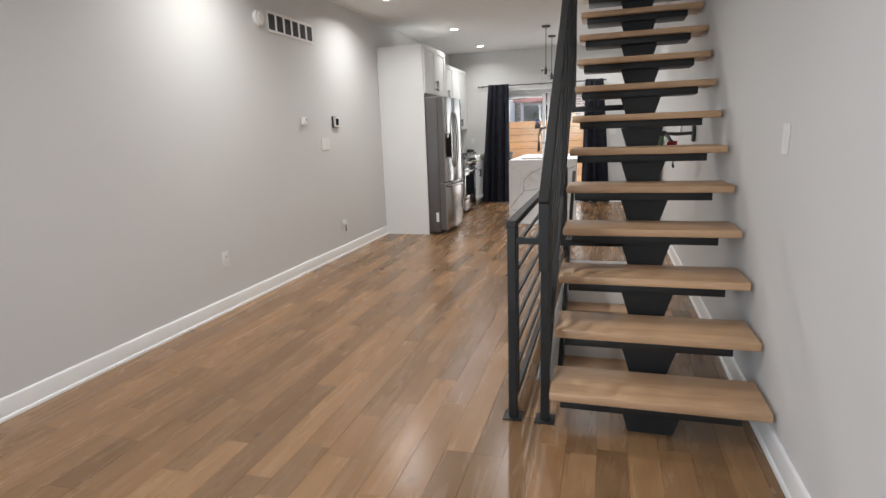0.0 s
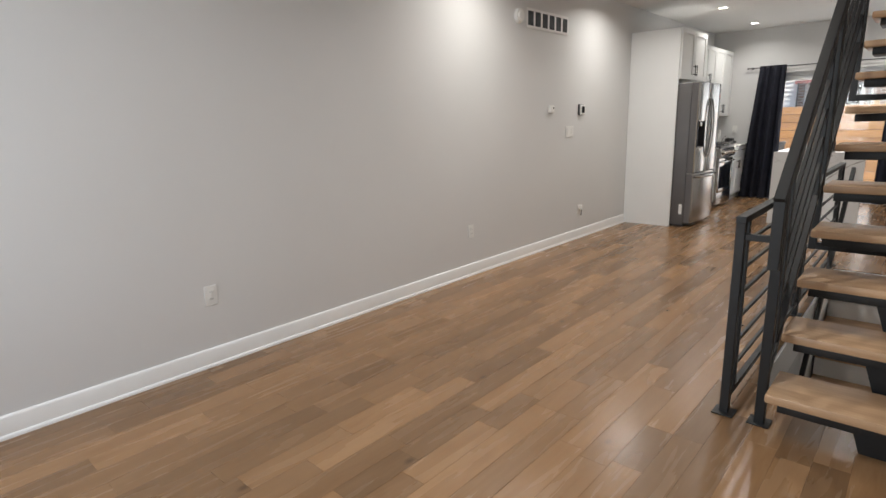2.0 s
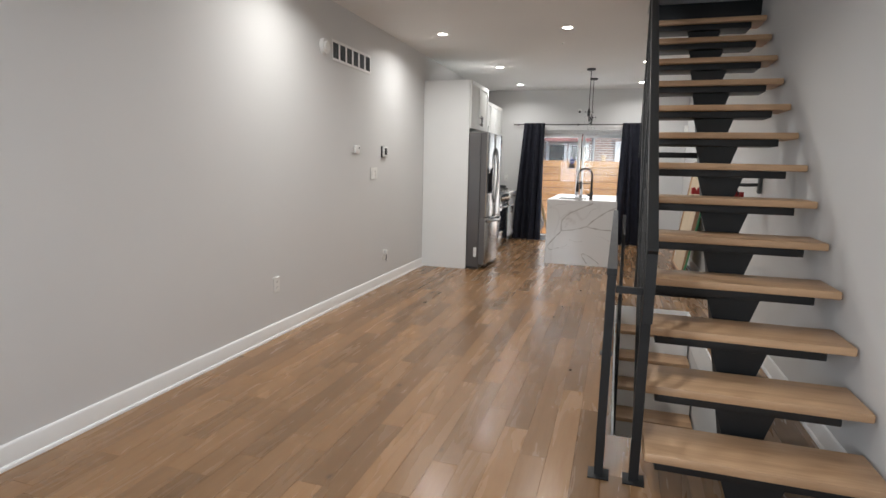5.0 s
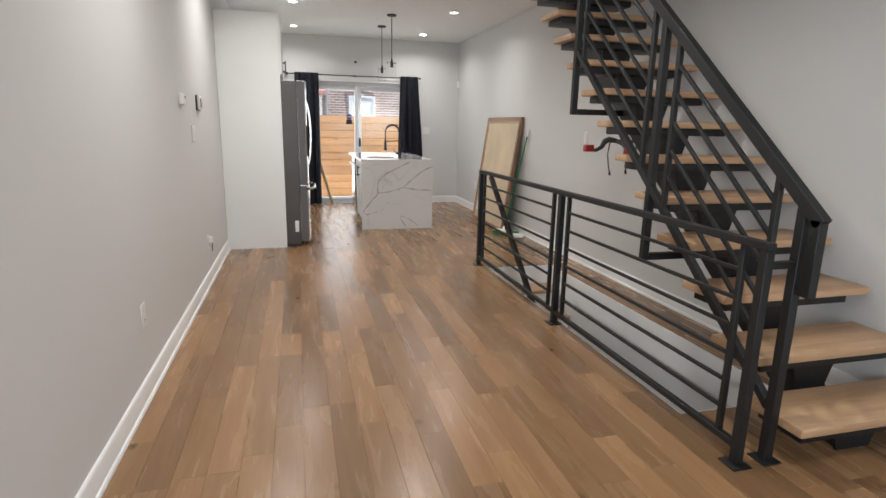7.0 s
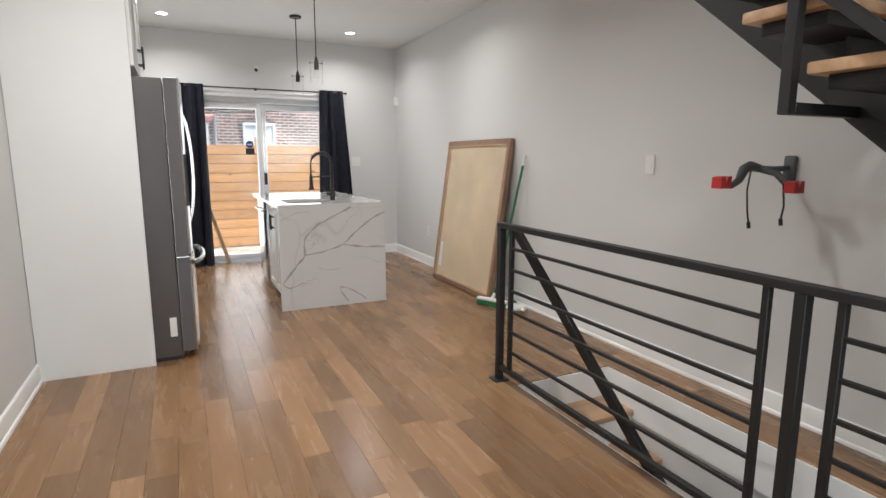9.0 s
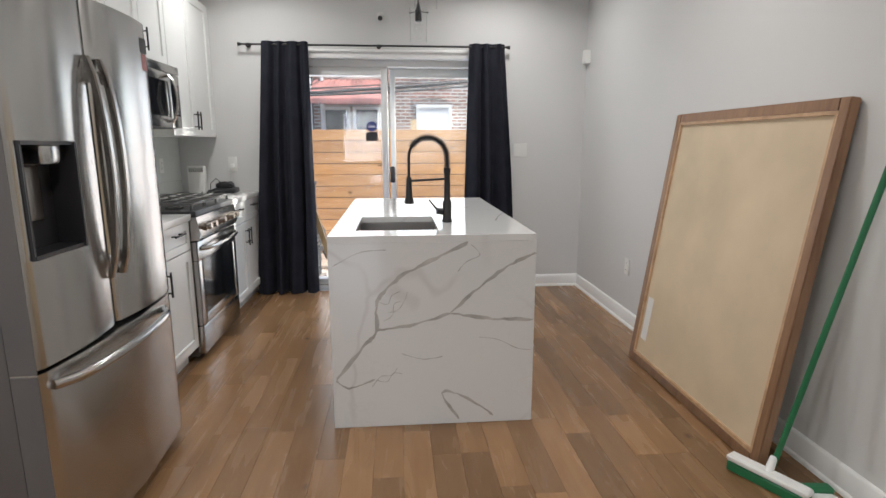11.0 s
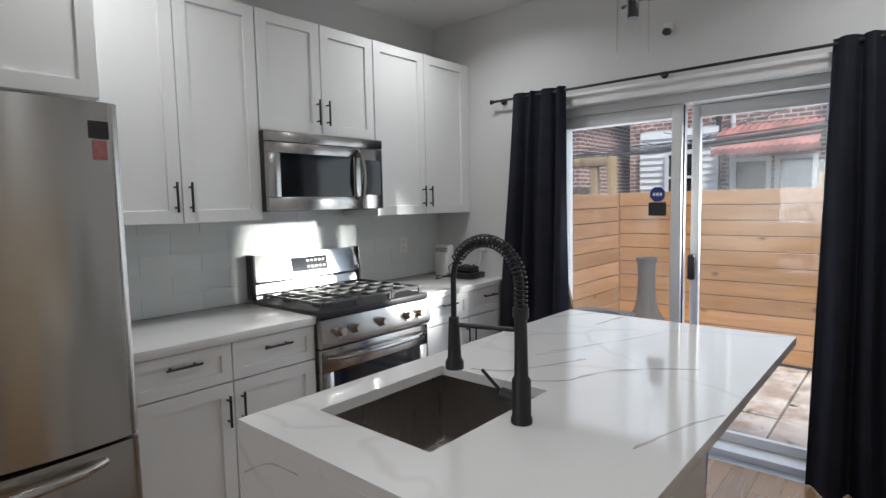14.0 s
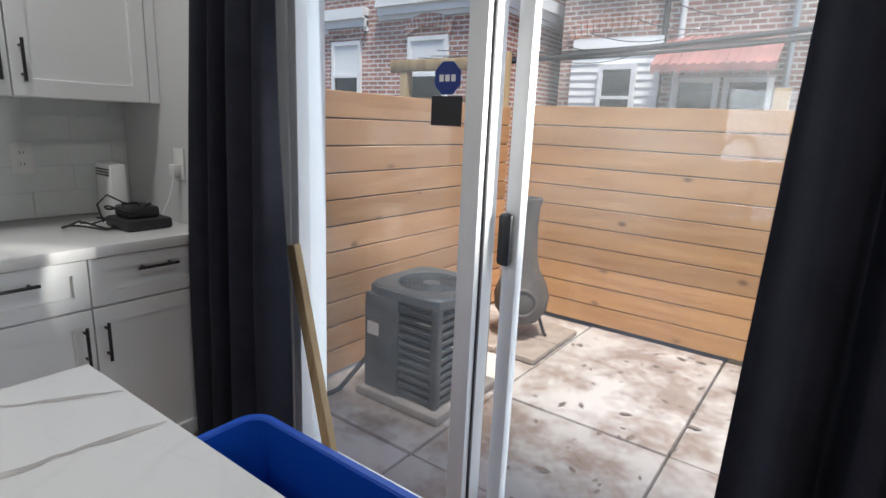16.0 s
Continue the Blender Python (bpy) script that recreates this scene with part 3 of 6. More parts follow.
for n in range(NT):
    z, y = TZ1 + n * RISE, TY1 + n * RUN
    for nm, data in (("tread", tread_data), ("tread_bracket", plate_data)):
        o = new(nm, data)
        smooth(o)
        o.parent = stairs
        o.location = (0, y - 1.1, z)
# saw-tooth steel stringer with flared heads under the treads
b = nb()
poly = []
for n in range(NT):
    z, y = TZ1 + n * RISE - 0.087, TY1 + n * RUN
    poly += [(y + 0.12, z - RISE + 0.08 if n else 0.004), (y + 0.12, z), (y + 0.25, z)]
poly += [(TY1 + (NT - 1) * RUN + 0.262, TZ1 + (NT - 1) * RISE - 0.1)]
lo = []
for n in (NT - 1, 1):
    lo.append((TY1 + n * RUN + 0.25, TZ1 + n * RISE - 0.255))
lo.append((TY1 + 0.31, 0.004))
prism(b, poly + lo, "x", SXC - 0.08, SXC + 0.08)
part("stringer", b, M_IRON, stairs)
for n in range(NT):
    z, y = TZ1 + n * RISE - 0.086, TY1 + n * RUN
    b = nb()
    prism(b, [(SXC - 0.128, z), (SXC + 0.128, z), (SXC + 0.082, z - 0.145), (SXC - 0.082, z - 0.145)], "y", y + 0.105, y + 0.119)
    part("bracket_face", b, M_IRON, stairs)
b = nb()
box(b, SX0 + 0.04, XR - 0.002, SY1 - 0.026, SY1 - 0.001, 2.602, 2.80, 0.002)
part("header_plate", b, M_IRON, stairs)


def rail_z(y):
    return 1.03 + (y - 1.174) * 0.864


rail = thing("stair_railing", (0.098, 1.243, 0), "black painted steel stair railing with sloping bars", "railing")
RX = 0.098
b = nb()
bar(b, (RX, 1.16, rail_z(1.16)), (RX, 3.05, rail_z(3.05)), 0.042, 0.05)
part("top_rail", b, M_IRON, rail)
b = nb()
bar(b, (RX, 1.178, 0.735), (RX, 1.178, rail_z(1.178)), 0.042, 0.042, up=(0, 1, 0))
bar(b, (RX, 1.178, 0.75), (RX, 1.243, 0.75), 0.03, 0.03)
part("newel_return", b, M_IRON, rail)
b = nb()
bar(b, (RX, 1.243, 0.006), (RX, 1.243, rail_z(1.243) - 0.02), 0.04, 0.04, up=(0, 1, 0))
p0 = part("post", b, M_IRON, rail)
b = nb()
box(b, RX - 0.045, RX + 0.045, 1.198, 1.288, 0.0005, 0.007, 0.001)
part("base_plate", b, M_IRON, p0)
for y, z0 in ((2.20, 0.635), (3.145, 1.44)):
    b = nb()
    bar(b, (RX, y, z0), (RX, y, min(rail_z(y) - 0.02, ZC - 0.002)), 0.038, 0.038, up=(0, 1, 0))
    bar(b, (RX + 0.019, y, z0 + 0.019), (SXC - 0.081, y, z0 + 0.019), 0.038, 0.038)
    part("post", b, M_IRON, rail)
for ya, yb in ((1.376, 2.075), (2.30, 3.05)):
    for y in (ya, yb):
        b = nb()
        bar(b, (RX, y, rail_z(y) - 0.86), (RX, y, rail_z(y) - 0.02), 0.026, 0.026, up=(0, 1, 0))
        part("baluster", b, M_IRON, rail)
    for k in range(1, 6):
        b = nb()
        dz = -0.139 * k
        bar(b, (RX, ya, rail_z(ya) + dz), (RX, yb, rail_z(yb) + dz), 0.018, 0.018)
        part("bar", b, M_IRON, rail)
b = nb()
bar(b, (RX, 1.26, rail_z(1.26) - 0.87), (RX, 3.15, rail_z(3.15) - 0.87), 0.035, 0.035)
part("bottom_rail", b, M_IRON, rail)

# rail on the floor above, along the ceiling opening
up_rail = thing("upper_railing", (0.2, 3.1, 2.7), "black steel railing rising beside the upper stair opening", "railing")
b = nb()
bar(b, (RX, 3.02, rail_z(3.02)), (0.235, 3.07, rail_z(3.02)), 0.04, 0.04)
bar(b, (0.215, 3.07, rail_z(3.02)), (0.215, 4.0, 3.5), 0.04, 0.045)
part("top_rail", b, M_IRON, up_rail)
for y in (3.08, 3.30):
    b = nb()
    bar(b, (0.16, y, 2.76), (0.16, y, 3.75), 0.03, 0.03, up=(0, 1, 0))
    part("post", b, M_IRON, up_rail)

# guard rail beside the basement stairwell
guard = thing("guard_rail", (-0.05, 2.9, 0), "black painted steel guard rail with horizontal bars", "railing")
GX, GY = -0.05, (1.243, 2.938, 4.63)
b = nb()
bar(b, (GX, GY[0] - 0.02, 0.925), (GX, GY[2] + 0.02, 0.925), 0.042, 0.03)
part("top_rail", b, M_IRON, guard)
for y in GY:
    b = nb()
    bar(b, (GX, y, 0.006), (GX, y, 0.91), 0.038, 0.038, up=(0, 1, 0))
    p0 = part("post", b, M_IRON, guard)
    b = nb()
    box(b, GX - 0.045, GX + 0.045, y - 0.045, y + 0.045, 0.0005, 0.007, 0.001)
    part("base_plate", b, M_IRON, p0)
for ya, yb in ((GY[0] + 0.02, GY[1] - 0.02), (GY[1] + 0.02, GY[2] - 0.02)):
    b = nb()
    bar(b, (GX, ya, 0.085), (GX, yb, 0.085), 0.028, 0.028)
    part("bottom_rail", b, M_IRON, guard)
    for y in (ya + 0.09, yb - 0.09):
        b = nb()
        bar(b, (GX, y, 0.10), (GX, y, 0.91), 0.024, 0.024, up=(0, 1, 0))
        part("baluster", b, M_IRON, guard)
    for k in range(1, 7):
        b = nb()
        z = 0.085 + k * (0.84 / 7)
        bar(b, (GX, ya + 0.10, z), (GX, yb - 0.10, z), 0.016, 0.016)
        part("bar", b, M_IRON, guard)
b = nb()
bar(b, (GX + 0.02, GY[0], 0.85), (RX - 0.02, GY[0], 0.85), 0.028, 0.028)
part("tie_bar", b, M_IRON, guard)

# basement stairs, descending towards the front of the house
cellar = thing("basement_stairs", (0.345, 4.4, -0.2), "basement stairs with oak treads and white risers", "staircase")
for n in range(1, 12):
    z, y = -0.19 * n, OY1 - 0.235 * n
    b = nb()
    box(b, OX0 + 0.013, OX1 - 0.013, y - 0.02, y + 0.25, z - 0.035, z, 0.006)
    part("tread", b, M_TREAD, cellar)
    b = nb()
    box(b, OX0 + 0.013, OX1 - 0.013, y + 0.235, y + 0.249, z, z + 0.155)
    part("riser", b, M_TRIM, cellar)
hand = nb()
bar(hand, (0.035, 4.60, 0.885), (0.035, 2.2, -1.11), 0.03, 0.055)
solo("basement_handrail", hand, M_IRON, "black flat steel handrail going down to the basement", "handrail")

# ---- recessed ceiling lamps ----
for lx, ly in LAMP_SPOTS:
    dl = thing("downlight", (lx, ly, ZC), "small round recessed ceiling downlight switched on", "ceiling light", "recessed downlights")
    b = nb()
    lathe(b, lx, ly, [(0.048, ZC - 0.001), (0.05, ZC - 0.005), (0.068, ZC - 0.004), (0.072, ZC - 0.0005)], 28)
    part("trim_ring", b, M_TRIM, dl)
    b = nb()
    lathe(b, lx, ly, [(0.0, ZC - 0.0025), (0.049, ZC - 0.0025)], 24)
    part("lens", b, M_LAMP, dl, "glowing lamp lens")
    la = new("lamp", bpy.data.lights.new("lamp", "AREA"))
    la.data.shape, la.data.size, la.data.spread = "DISK", 0.09, radians(150)
    la.data.energy, la.data.color = (LAMP_POWER if ly < 6 else KITCHEN_POWER), (1.0, 0.965, 0.915)
    la.location = (lx, ly, ZC - 0.008)

# ---- kitchen ----
def handle(bm_parent, a, b_, out):
    """Black bar pull from a to b with two short posts; out is the way it stands off."""
    a, b_, out = Vector(a), Vector(b_), Vector(out)
    d = (b_ - a).normalized()
    m = nb()
    rod(m, a + out * 0.03, b_ + out * 0.03, 0.0055, seg=10)
    for p in (a + d * 0.022, b_ - d * 0.022):
        rod(m, p, p + out * 0.03, 0.0045, seg=8)
    return part("handle", m, M_BLACK, bm_parent, "black metal bar pull")


def shaker(parent, x, y0, y1, z0, z1, nm, rail_w=0.058, sx=1):
    """A recessed-panel door or drawer front on the plane x, facing sx."""
    m = nb()
    t, d = 0.019 * sx, 0.0105 * sx
    e = 0.0015

    def loop(o, x_):
        return [m.verts.new((x_, yy, zz)) for yy, zz in ((y0 + o, z0 + o), (y1 - o, z0 + o), (y1 - o, z1 - o), (y0 + o, z1 - o))]
    loops = [loop(0, x), loop(0, x + t - e * sx), loop(e, x + t), loop(rail_w - 0.001, x + t), loop(rail_w + 0.0015, x + t - d)]
    m.faces.new(loops[0])
    m.faces.new(loops[-1])
    for A, B in zip(loops, loops[1:]):
        for k in range(4):
            m.faces.new((A[k], A[(k + 1) % 4], B[(k + 1) % 4], B[k]))
    return part(nm, m, M_CAB, parent)


def cabinet(name, x0, x1, y0, y1, z0, z1, label, doors, drawers=0, low_handles=True, kick=False):
    c = thing(name, ((x0 + x1) / 2, (y0 + y1) / 2, z0 if not kick else 0), label, "cabinet", "white kitchen cabinets")
    m = nb()
    box(m, x0, x1 - 0.02, y0, y1, z0, z1, 0.001, 1)
    part("body", m, M_CAB, c)
    if kick:
        m = nb()
        box(m, x0, x1 - 0.075, y0, y1, 0.0, z0 - 0.001)
        part("toe_kick", m, M_CAB, c)
    fx = x1 - 0.0195
    g = 0.0025
    top = z1
    w = (y1 - y0)
    if drawers:
        dz = 0.165
        for k in range(drawers):
            a, b_ = y0 + w * k / drawers + g, y0 + w * (k + 1) / drawers - g
            d = shaker(c, fx, a, b_, z1 - dz, z1 - g, "drawer_front", 0.045)
            mid = (a + b_) / 2
            handle(d, (fx + 0.019, mid - 0.07, z1 - dz / 2 + 0.03), (fx + 0.019, mid + 0.07, z1 - dz / 2 + 0.03), (1, 0, 0))
        top = z1 - dz - 0.004
    for k in range(doors):
        a, b_ = y0 + w * k / doors + g, y0 + w * (k + 1) / doors - g
        d = shaker(c, fx, a, b_, z0 + g, top - g, "door")
        hy = b_ - 0.03 if k % 2 == 0 else a + 0.03
        h0 = z0 + 0.05 if low_handles else top - 0.05 - 0.135
        handle(d, (fx + 0.019, hy, h0), (fx + 0.019, hy, h0 + 0.135), (1, 0, 0))
    return c


XW = XL + 0.003
b = nb()
box(b, XW, -1.905, 5.735, 5.756, 0.0, 2.425, 0.001, 1)
solo("end_panel", b, M_CAB, "tall white painted panel beside the fridge", "panel")
cabinet("fridge_cabinet", XW, -1.885, 5.758, 6.69, 1.83, 2.43, "white shaker cabinet above the fridge with two doors", 2)
cabinet("wall_cabinet", XW, -2.19, 6.692, 7.478, 1.375, 2.42, "tall white shaker wall cabinet with two doors", 2)
cabinet("wall_cabinet", XW, -2.19, 7.482, 8.243, 1.827, 2.42, "short white shaker wall cabinet above the microwave", 2)
cabinet("wall_cabinet", XW, -2.19, 8.247, YB - 0.042, 1.375, 2.42, "white shaker wall cabinet in the kitchen corner", 2)
cabinet("base_cabinet", XW, -1.885, 6.70, 7.54, 0.105, 0.874, "white shaker base cabinet with two drawers and two doors", 2, 2, False, True)
cabinet("base_cabinet", XW, -1.885, 8.312, YB - 0.003, 0.105, 0.874, "white shaker base cabinet with two drawers beside the range", 2, 2, False, True)
b = nb()
box(b, XW, -2.195, YB - 0.041, YB - 0.002, 1.376, 2.419, 0.001, 1)
solo("filler_strip", b, M_CAB, "narrow white painted filler between wall cabinet and wall", "panel")
for y0, y1 in ((6.695, 7.543), (8.308, YB - 0.003)):
    b = nb()
    box(b, XW, -1.87, y0, y1, 0.876, 0.915, 0.004)
    solo("countertop", b, M_COUNTER, "pale quartz kitchen countertop with a square edge", "countertop")

# fridge
fr = thing("refrigerator", (-2.08, 6.22, 0), "stainless steel french door refrigerator with a dispenser", "refrigerator")
FY_0, FY_1, FX0, FX1 = 5.775, 6.665, -1.745, -1.665
b = nb()
box(b, -2.46, FX0 - 0.006, FY_0 + 0.005, FY_1 - 0.005, 0.03, 1.775, 0.004)
part("body", b, M_FRIDGESIDE, fr, "dark grey enamelled sides")


def bowed(bm, y0, y1, z0, z1, x0, x1, swell, n=10, span=None):
    """A door skin with a gently bowed front and rounded upright edges."""
    pts = []
    for k in range(n + 1):
        u = k / n
        y = y0 + (y1 - y0) * u
        a, c = span or (y0, y1)
        w = (y - a) / (c - a)
        edge = min(w, 1 - w) * (c - a)
        rr = 0.0 if edge > 0.02 else 0.007 * (1 - edge / 0.02) ** 2
        pts.append((x1 + swell * (1 - (2 * w - 1) ** 2) - rr, y))
    prism(bm, [(x0, y0)] + pts + [(x0, y1)], "z", z0, z1)
    return bm


SEAM = 6.208
b = nb()
DZ0, DZ1, DY0, DY1 = 1.0, 1.322, 5.806, 6.047
for y0, y1, z0, z1 in ((FY_0, SEAM - 0.004, DZ1, 1.78), (FY_0, SEAM - 0.004, 0.695, DZ0)):
    bowed(b, y0, y1, z0, z1, FX0, FX1, 0.02, 24)
for y0, y1 in ((FY_0, DY0), (DY1, SEAM - 0.004)):
    bowed(b, y0, y1, DZ0, DZ1, FX0, FX1, 0.02, 10, (FY_0, SEAM - 0.004))
ld = part("left_door", b, M_STEEL, fr)
for nm, bx in (("dispenser_back", (FX0 + 0.002, FX0 + 0.02, DY0, DY1, DZ0, DZ1)),
               ("dispenser_side", (FX0 + 0.02, FX1 + 0.012, DY0 - 0.001, DY0 + 0.008, DZ0, DZ1)),
               ("dispenser_side", (FX0 + 0.02, FX1 + 0.022, DY1 - 0.008, DY1 + 0.001, DZ0, DZ1)),
               ("dispenser_tray", (FX0 + 0.02, FX1 + 0.016, DY0, DY1, DZ0 - 0.001, DZ0 + 0.012)),
               ("dispenser_top", (FX0 + 0.02, FX1 + 0.016, DY0, DY1, DZ1 - 0.01, DZ1 + 0.001))):
    b = nb()
    box(b, *bx)
    part(nm, b, M_DARKPLASTIC, ld, "black recessed water dispenser")
b = nb()
box(b, FX0 + 0.02, FX1 + 0.01, 5.892, 5.995, 1.255, 1.318, 0.012)
part("dispenser_spout", b, M_STEEL, ld)
b = nb()
box(b, FX0 + 0.02, FX0 + 0.03, 5.89, 5.972, 1.095, 1.25, 0.004)
part("dispenser_paddle", b, M_STEELDARK, ld, "pale grey dispenser paddle")
b = nb()
bowed(b, SEAM + 0.004, FY_1, 0.695, 1.78, FX0, FX1, 0.02, 24)
rd = part("right_door", b, M_STEEL, fr)
b = nb()
bowed(b, FY_0, FY_1, 0.06, 0.682, FX0, FX1, 0.03, 40)
dr = part("freezer_drawer", b, M_STEEL, fr)


def strap(bm, pts, w, d):
    """A flat bowed pull: w across in y, d deep in x, thinner at its ends, with two posts to the door."""
    rows = []
    for k, (x, y, z) in enumerate(pts):
        u = abs(2 * k / (len(pts) - 1) - 1)
        ww, c = w * (1 - 0.25 * u ** 4) / 2, 0.004
        rows.append([bm.verts.new((x + dx, y + dy, z)) for dx, dy in ((-d, -ww), (-c, -ww), (0, -ww + c), (0, ww - c), (-c, ww), (-d, ww))])
    for A, B in zip(rows, rows[1:]):
        for k in range(6):
            bm.faces.new((A[k], A[(k + 1) % 6], B[(k + 1) % 6], B[k]))
    bm.faces.new(rows[0][::-1])
    bm.faces.new(rows[-1])
    for q in (pts[1], pts[-2]):
        box(bm, FX1 + 0.002, q[0] - d + 0.004, q[1] - w * 0.36, q[1] + w * 0.36, q[2] - 0.022, q[2] + 0.022, 0.004)


for y, dpar in ((SEAM - 0.04, ld), (SEAM + 0.04, rd)):
    b = nb()
    pts = []
    for k in range(13):
        u = k / 12
        pts.append((FX1 + 0.028 + 0.042 * math.sin(math.pi * u) ** 0.6, y, 0.865 + 0.725 * u))
    strap(b, pts, 0.026, 0.020)
    part("handle", b, M_STEEL, dpar, "long bowed stainless handle")
b = nb()
pts = [(FX1 + 0.0 + 0.075 * math.sin(math.pi * k / 12) ** 0.45 + 0.01, 5.81 + 0.745 * k / 12, 0.638) for k in range(13)]
tube(b, pts, 0.0155, 10)
part("handle", b, M_STEEL, dr, "long bowed stainless handle")
b = nb()
box(b, -2.4, FX0 - 0.01, FY_0 + 0.03, FY_1 - 0.03, 0.0, 0.029)
part("foot_grille", b, M_DARKPLASTIC, fr)
b = nb()
box(b, FX1 - 0.002, FX1 + 0.0130, 6.575, 6.632, 1.665, 1.72)
part("sticker", b, M_DARKPLASTIC, rd, "small dark energy sticker")
b = nb()
box(b, FX1 - 0.002, FX1 + 0.0128, 6.585, 6.625, 1.60, 1.66)
part("sticker", b, M_FADED, rd, "small faded red sticker")
for z0, z1 in ((0.684, 1.775), (0.06, 0.675)):
    b = nb()
    box(b, FX0 + 0.001, FX1 - 0.006, FY_0 - 0.003, FY_0 - 0.0004, max(z0, 0.062), z1)
    part("door_edge", b, M_FRIDGESIDE, fr, "dark grey door edge")

# microwave
mw = thing("microwave", (-2.35, 7.9, 1.42), "stainless over-the-range microwave with a dark window", "microwave")
MY0, MY1 = 7.478, 8.240
b = nb()
box(b, XW + 0.002, -2.165, MY0, MY1, 1.418, 1.822, 0.003)
part("body", b, M_DARKPLASTIC, mw)
b = nb()
DYE = 8.078
box(b, -2.164, -2.125, MY0 + 0.002, DYE, 1.422, 1.492, 0.004)
box(b, -2.164, -2.125, MY0 + 0.002, DYE, 1.712, 1.765, 0.004)
box(b, -2.164, -2.125, MY0 + 0.002, MY0 + 0.07, 1.492, 1.712, 0.002)
box(b, -2.164, -2.125, DYE - 0.06, DYE, 1.492, 1.712, 0.002)
md = part("door", b, M_STEEL, mw)
b = nb()
box(b, -2.164, -2.132, MY0 + 0.07, DYE - 0.06, 1.492, 1.712)
part("window", b, M_DARKGLASS, md, "dark glass door window")
b = nb()
box(b, -2.164, -2.125, MY0 + 0.002, MY1 - 0.002, 1.768, 1.820, 0.004)
part("vent_panel", b, M_STEEL, mw)
b = nb()
box(b, -2.164, -2.128, DYE + 0.003, MY1 - 0.002, 1.422, 1.765, 0.003)
cp = part("control_panel", b, M_STEEL, mw)
b = nb()
box(b, -2.1275, -2.1255, DYE + 0.02, MY1 - 0.02, 1.50, 1.70)
part("keypad", b, M_DARKGLASS, cp)
b = nb()
tube(b, [(-2.125 + 0.05 * math.sin(math.pi * k / 10) ** 0.5, DYE - 0.025, 1.455 + 0.30 * k / 10) for k in range(11)], 0.011, 8)
part("handle", b, M_STEEL, md, "curved dark steel handle")

# gas range
rg = thing("gas_range", (-2.18, 7.925, 0), "stainless steel gas range with five knobs", "stove")
RY0, RY1 = 7.546, 8.305
b = nb()
box(b, XW + 0.01, -1.90, RY0, RY1, 0.03, 0.895, 0.003)
part("body", b, M_FRIDGESIDE, rg)
b = nb()
box(b, XW + 0.06, -1.845, RY0 + 0.001, RY1 - 0.001, 0.896, 0.93, 0.006)
part("cooktop", b, M_DARKPLASTIC, rg, "black enamel cooktop")
b = nb()
prism(b, [(-1.90, 0.755), (-1.84, 0.755), (-1.825, 0.79), (-1.845, 0.893), (-1.90, 0.893)], "y", RY0 + 0.001, RY1 - 0.001)
cp = part("control_panel", b, M_STEEL, rg)
for k, y in enumerate((RY0 + 0.10, RY0 + 0.20, RY0 + 0.38, RY0 + 0.57, RY0 + 0.66)):
    b = nb()
    rod(b, (-1.836, y, 0.825), (-1.822, y, 0.828), 0.028, seg=20)
    rod(b, (-1.822, y, 0.828), (-1.79, y, 0.832), 0.022, 0.019, seg=20)
    part("knob", b, M_KNOB, cp, "round bronze-tinted steel knob")
b = nb()
DD = -1.85
box(b, -1.899, DD, RY0 + 0.003, RY1 - 0.003, 0.63, 0.745, 0.004)
od = part("oven_door", b, M_STEEL, rg)
for ya, yb, za, zb in ((RY0 + 0.003, RY0 + 0.075, 0.23, 0.6295), (RY1 - 0.075, RY1 - 0.003, 0.23, 0.6295), (RY0 + 0.0755, RY1 - 0.0755, 0.23, 0.29)):
    b = nb()
    box(b, -1.899, DD, ya, yb, za, zb, 0.003)
    part("door_rim", b, M_STEEL, od)
b = nb()
b = nb()
box(b, -1.898, DD - 0.004, RY0 + 0.075, RY1 - 0.075, 0.29, 0.63)
part("window", b, M_DARKGLASS, od, "black glass oven window")
b = nb()
tube(b, [(DD + 0.06 * math.sin(math.pi * k / 14) ** 0.35, RY0 + 0.04 + (RY1 - RY0 - 0.08) * k / 14, 0.70) for k in range(15)], 0.013, 8)
part("handle", b, M_STEEL, od)
b = nb()
box(b, -1.899, DD - 0.003, RY0 + 0.003, RY1 - 0.003, 0.05, 0.225, 0.004)
part("drawer", b, M_STEEL, rg)
b = nb()
prism(b, [(XW + 0.01, 0.93), (XW + 0.075, 0.93), (XW + 0.06, 1.01), (XW + 0.085, 1.03), (XW + 0.05, 1.175), (XW + 0.01, 1.175)], "y", RY0 + 0.015, RY1 - 0.015)
bg = part("backguard", b, M_STEEL, rg)
for y0 in (RY0, RY1 - 0.0155):
    b = nb()
    box(b, XW + 0.008, XW + 0.08, y0, y0 + 0.0155, 0.931, 1.18, 0.003)
    part("end_cap", b, M_DARKPLASTIC, bg)
b = nb()
prism(b, [(XW + 0.078, 1.06), (XW + 0.0815, 1.06), (XW + 0.062, 1.145), (XW + 0.0585, 1.145)], "y", 7.80, 8.05)
part("display", b, M_DARKGLASS, bg)
for k in range(5):
    for j in range(2):
        b = nb()
        y = 7.90 + 0.028 * k
        z = 1.08 + 0.035 * j
        box(b, XW + 0.079 - (z - 1.06) * 0.23, XW + 0.083 - (z - 1.06) * 0.23, y, y + 0.016, z, z + 0.012)
        part("button", b, M_PLASTIC, bg)
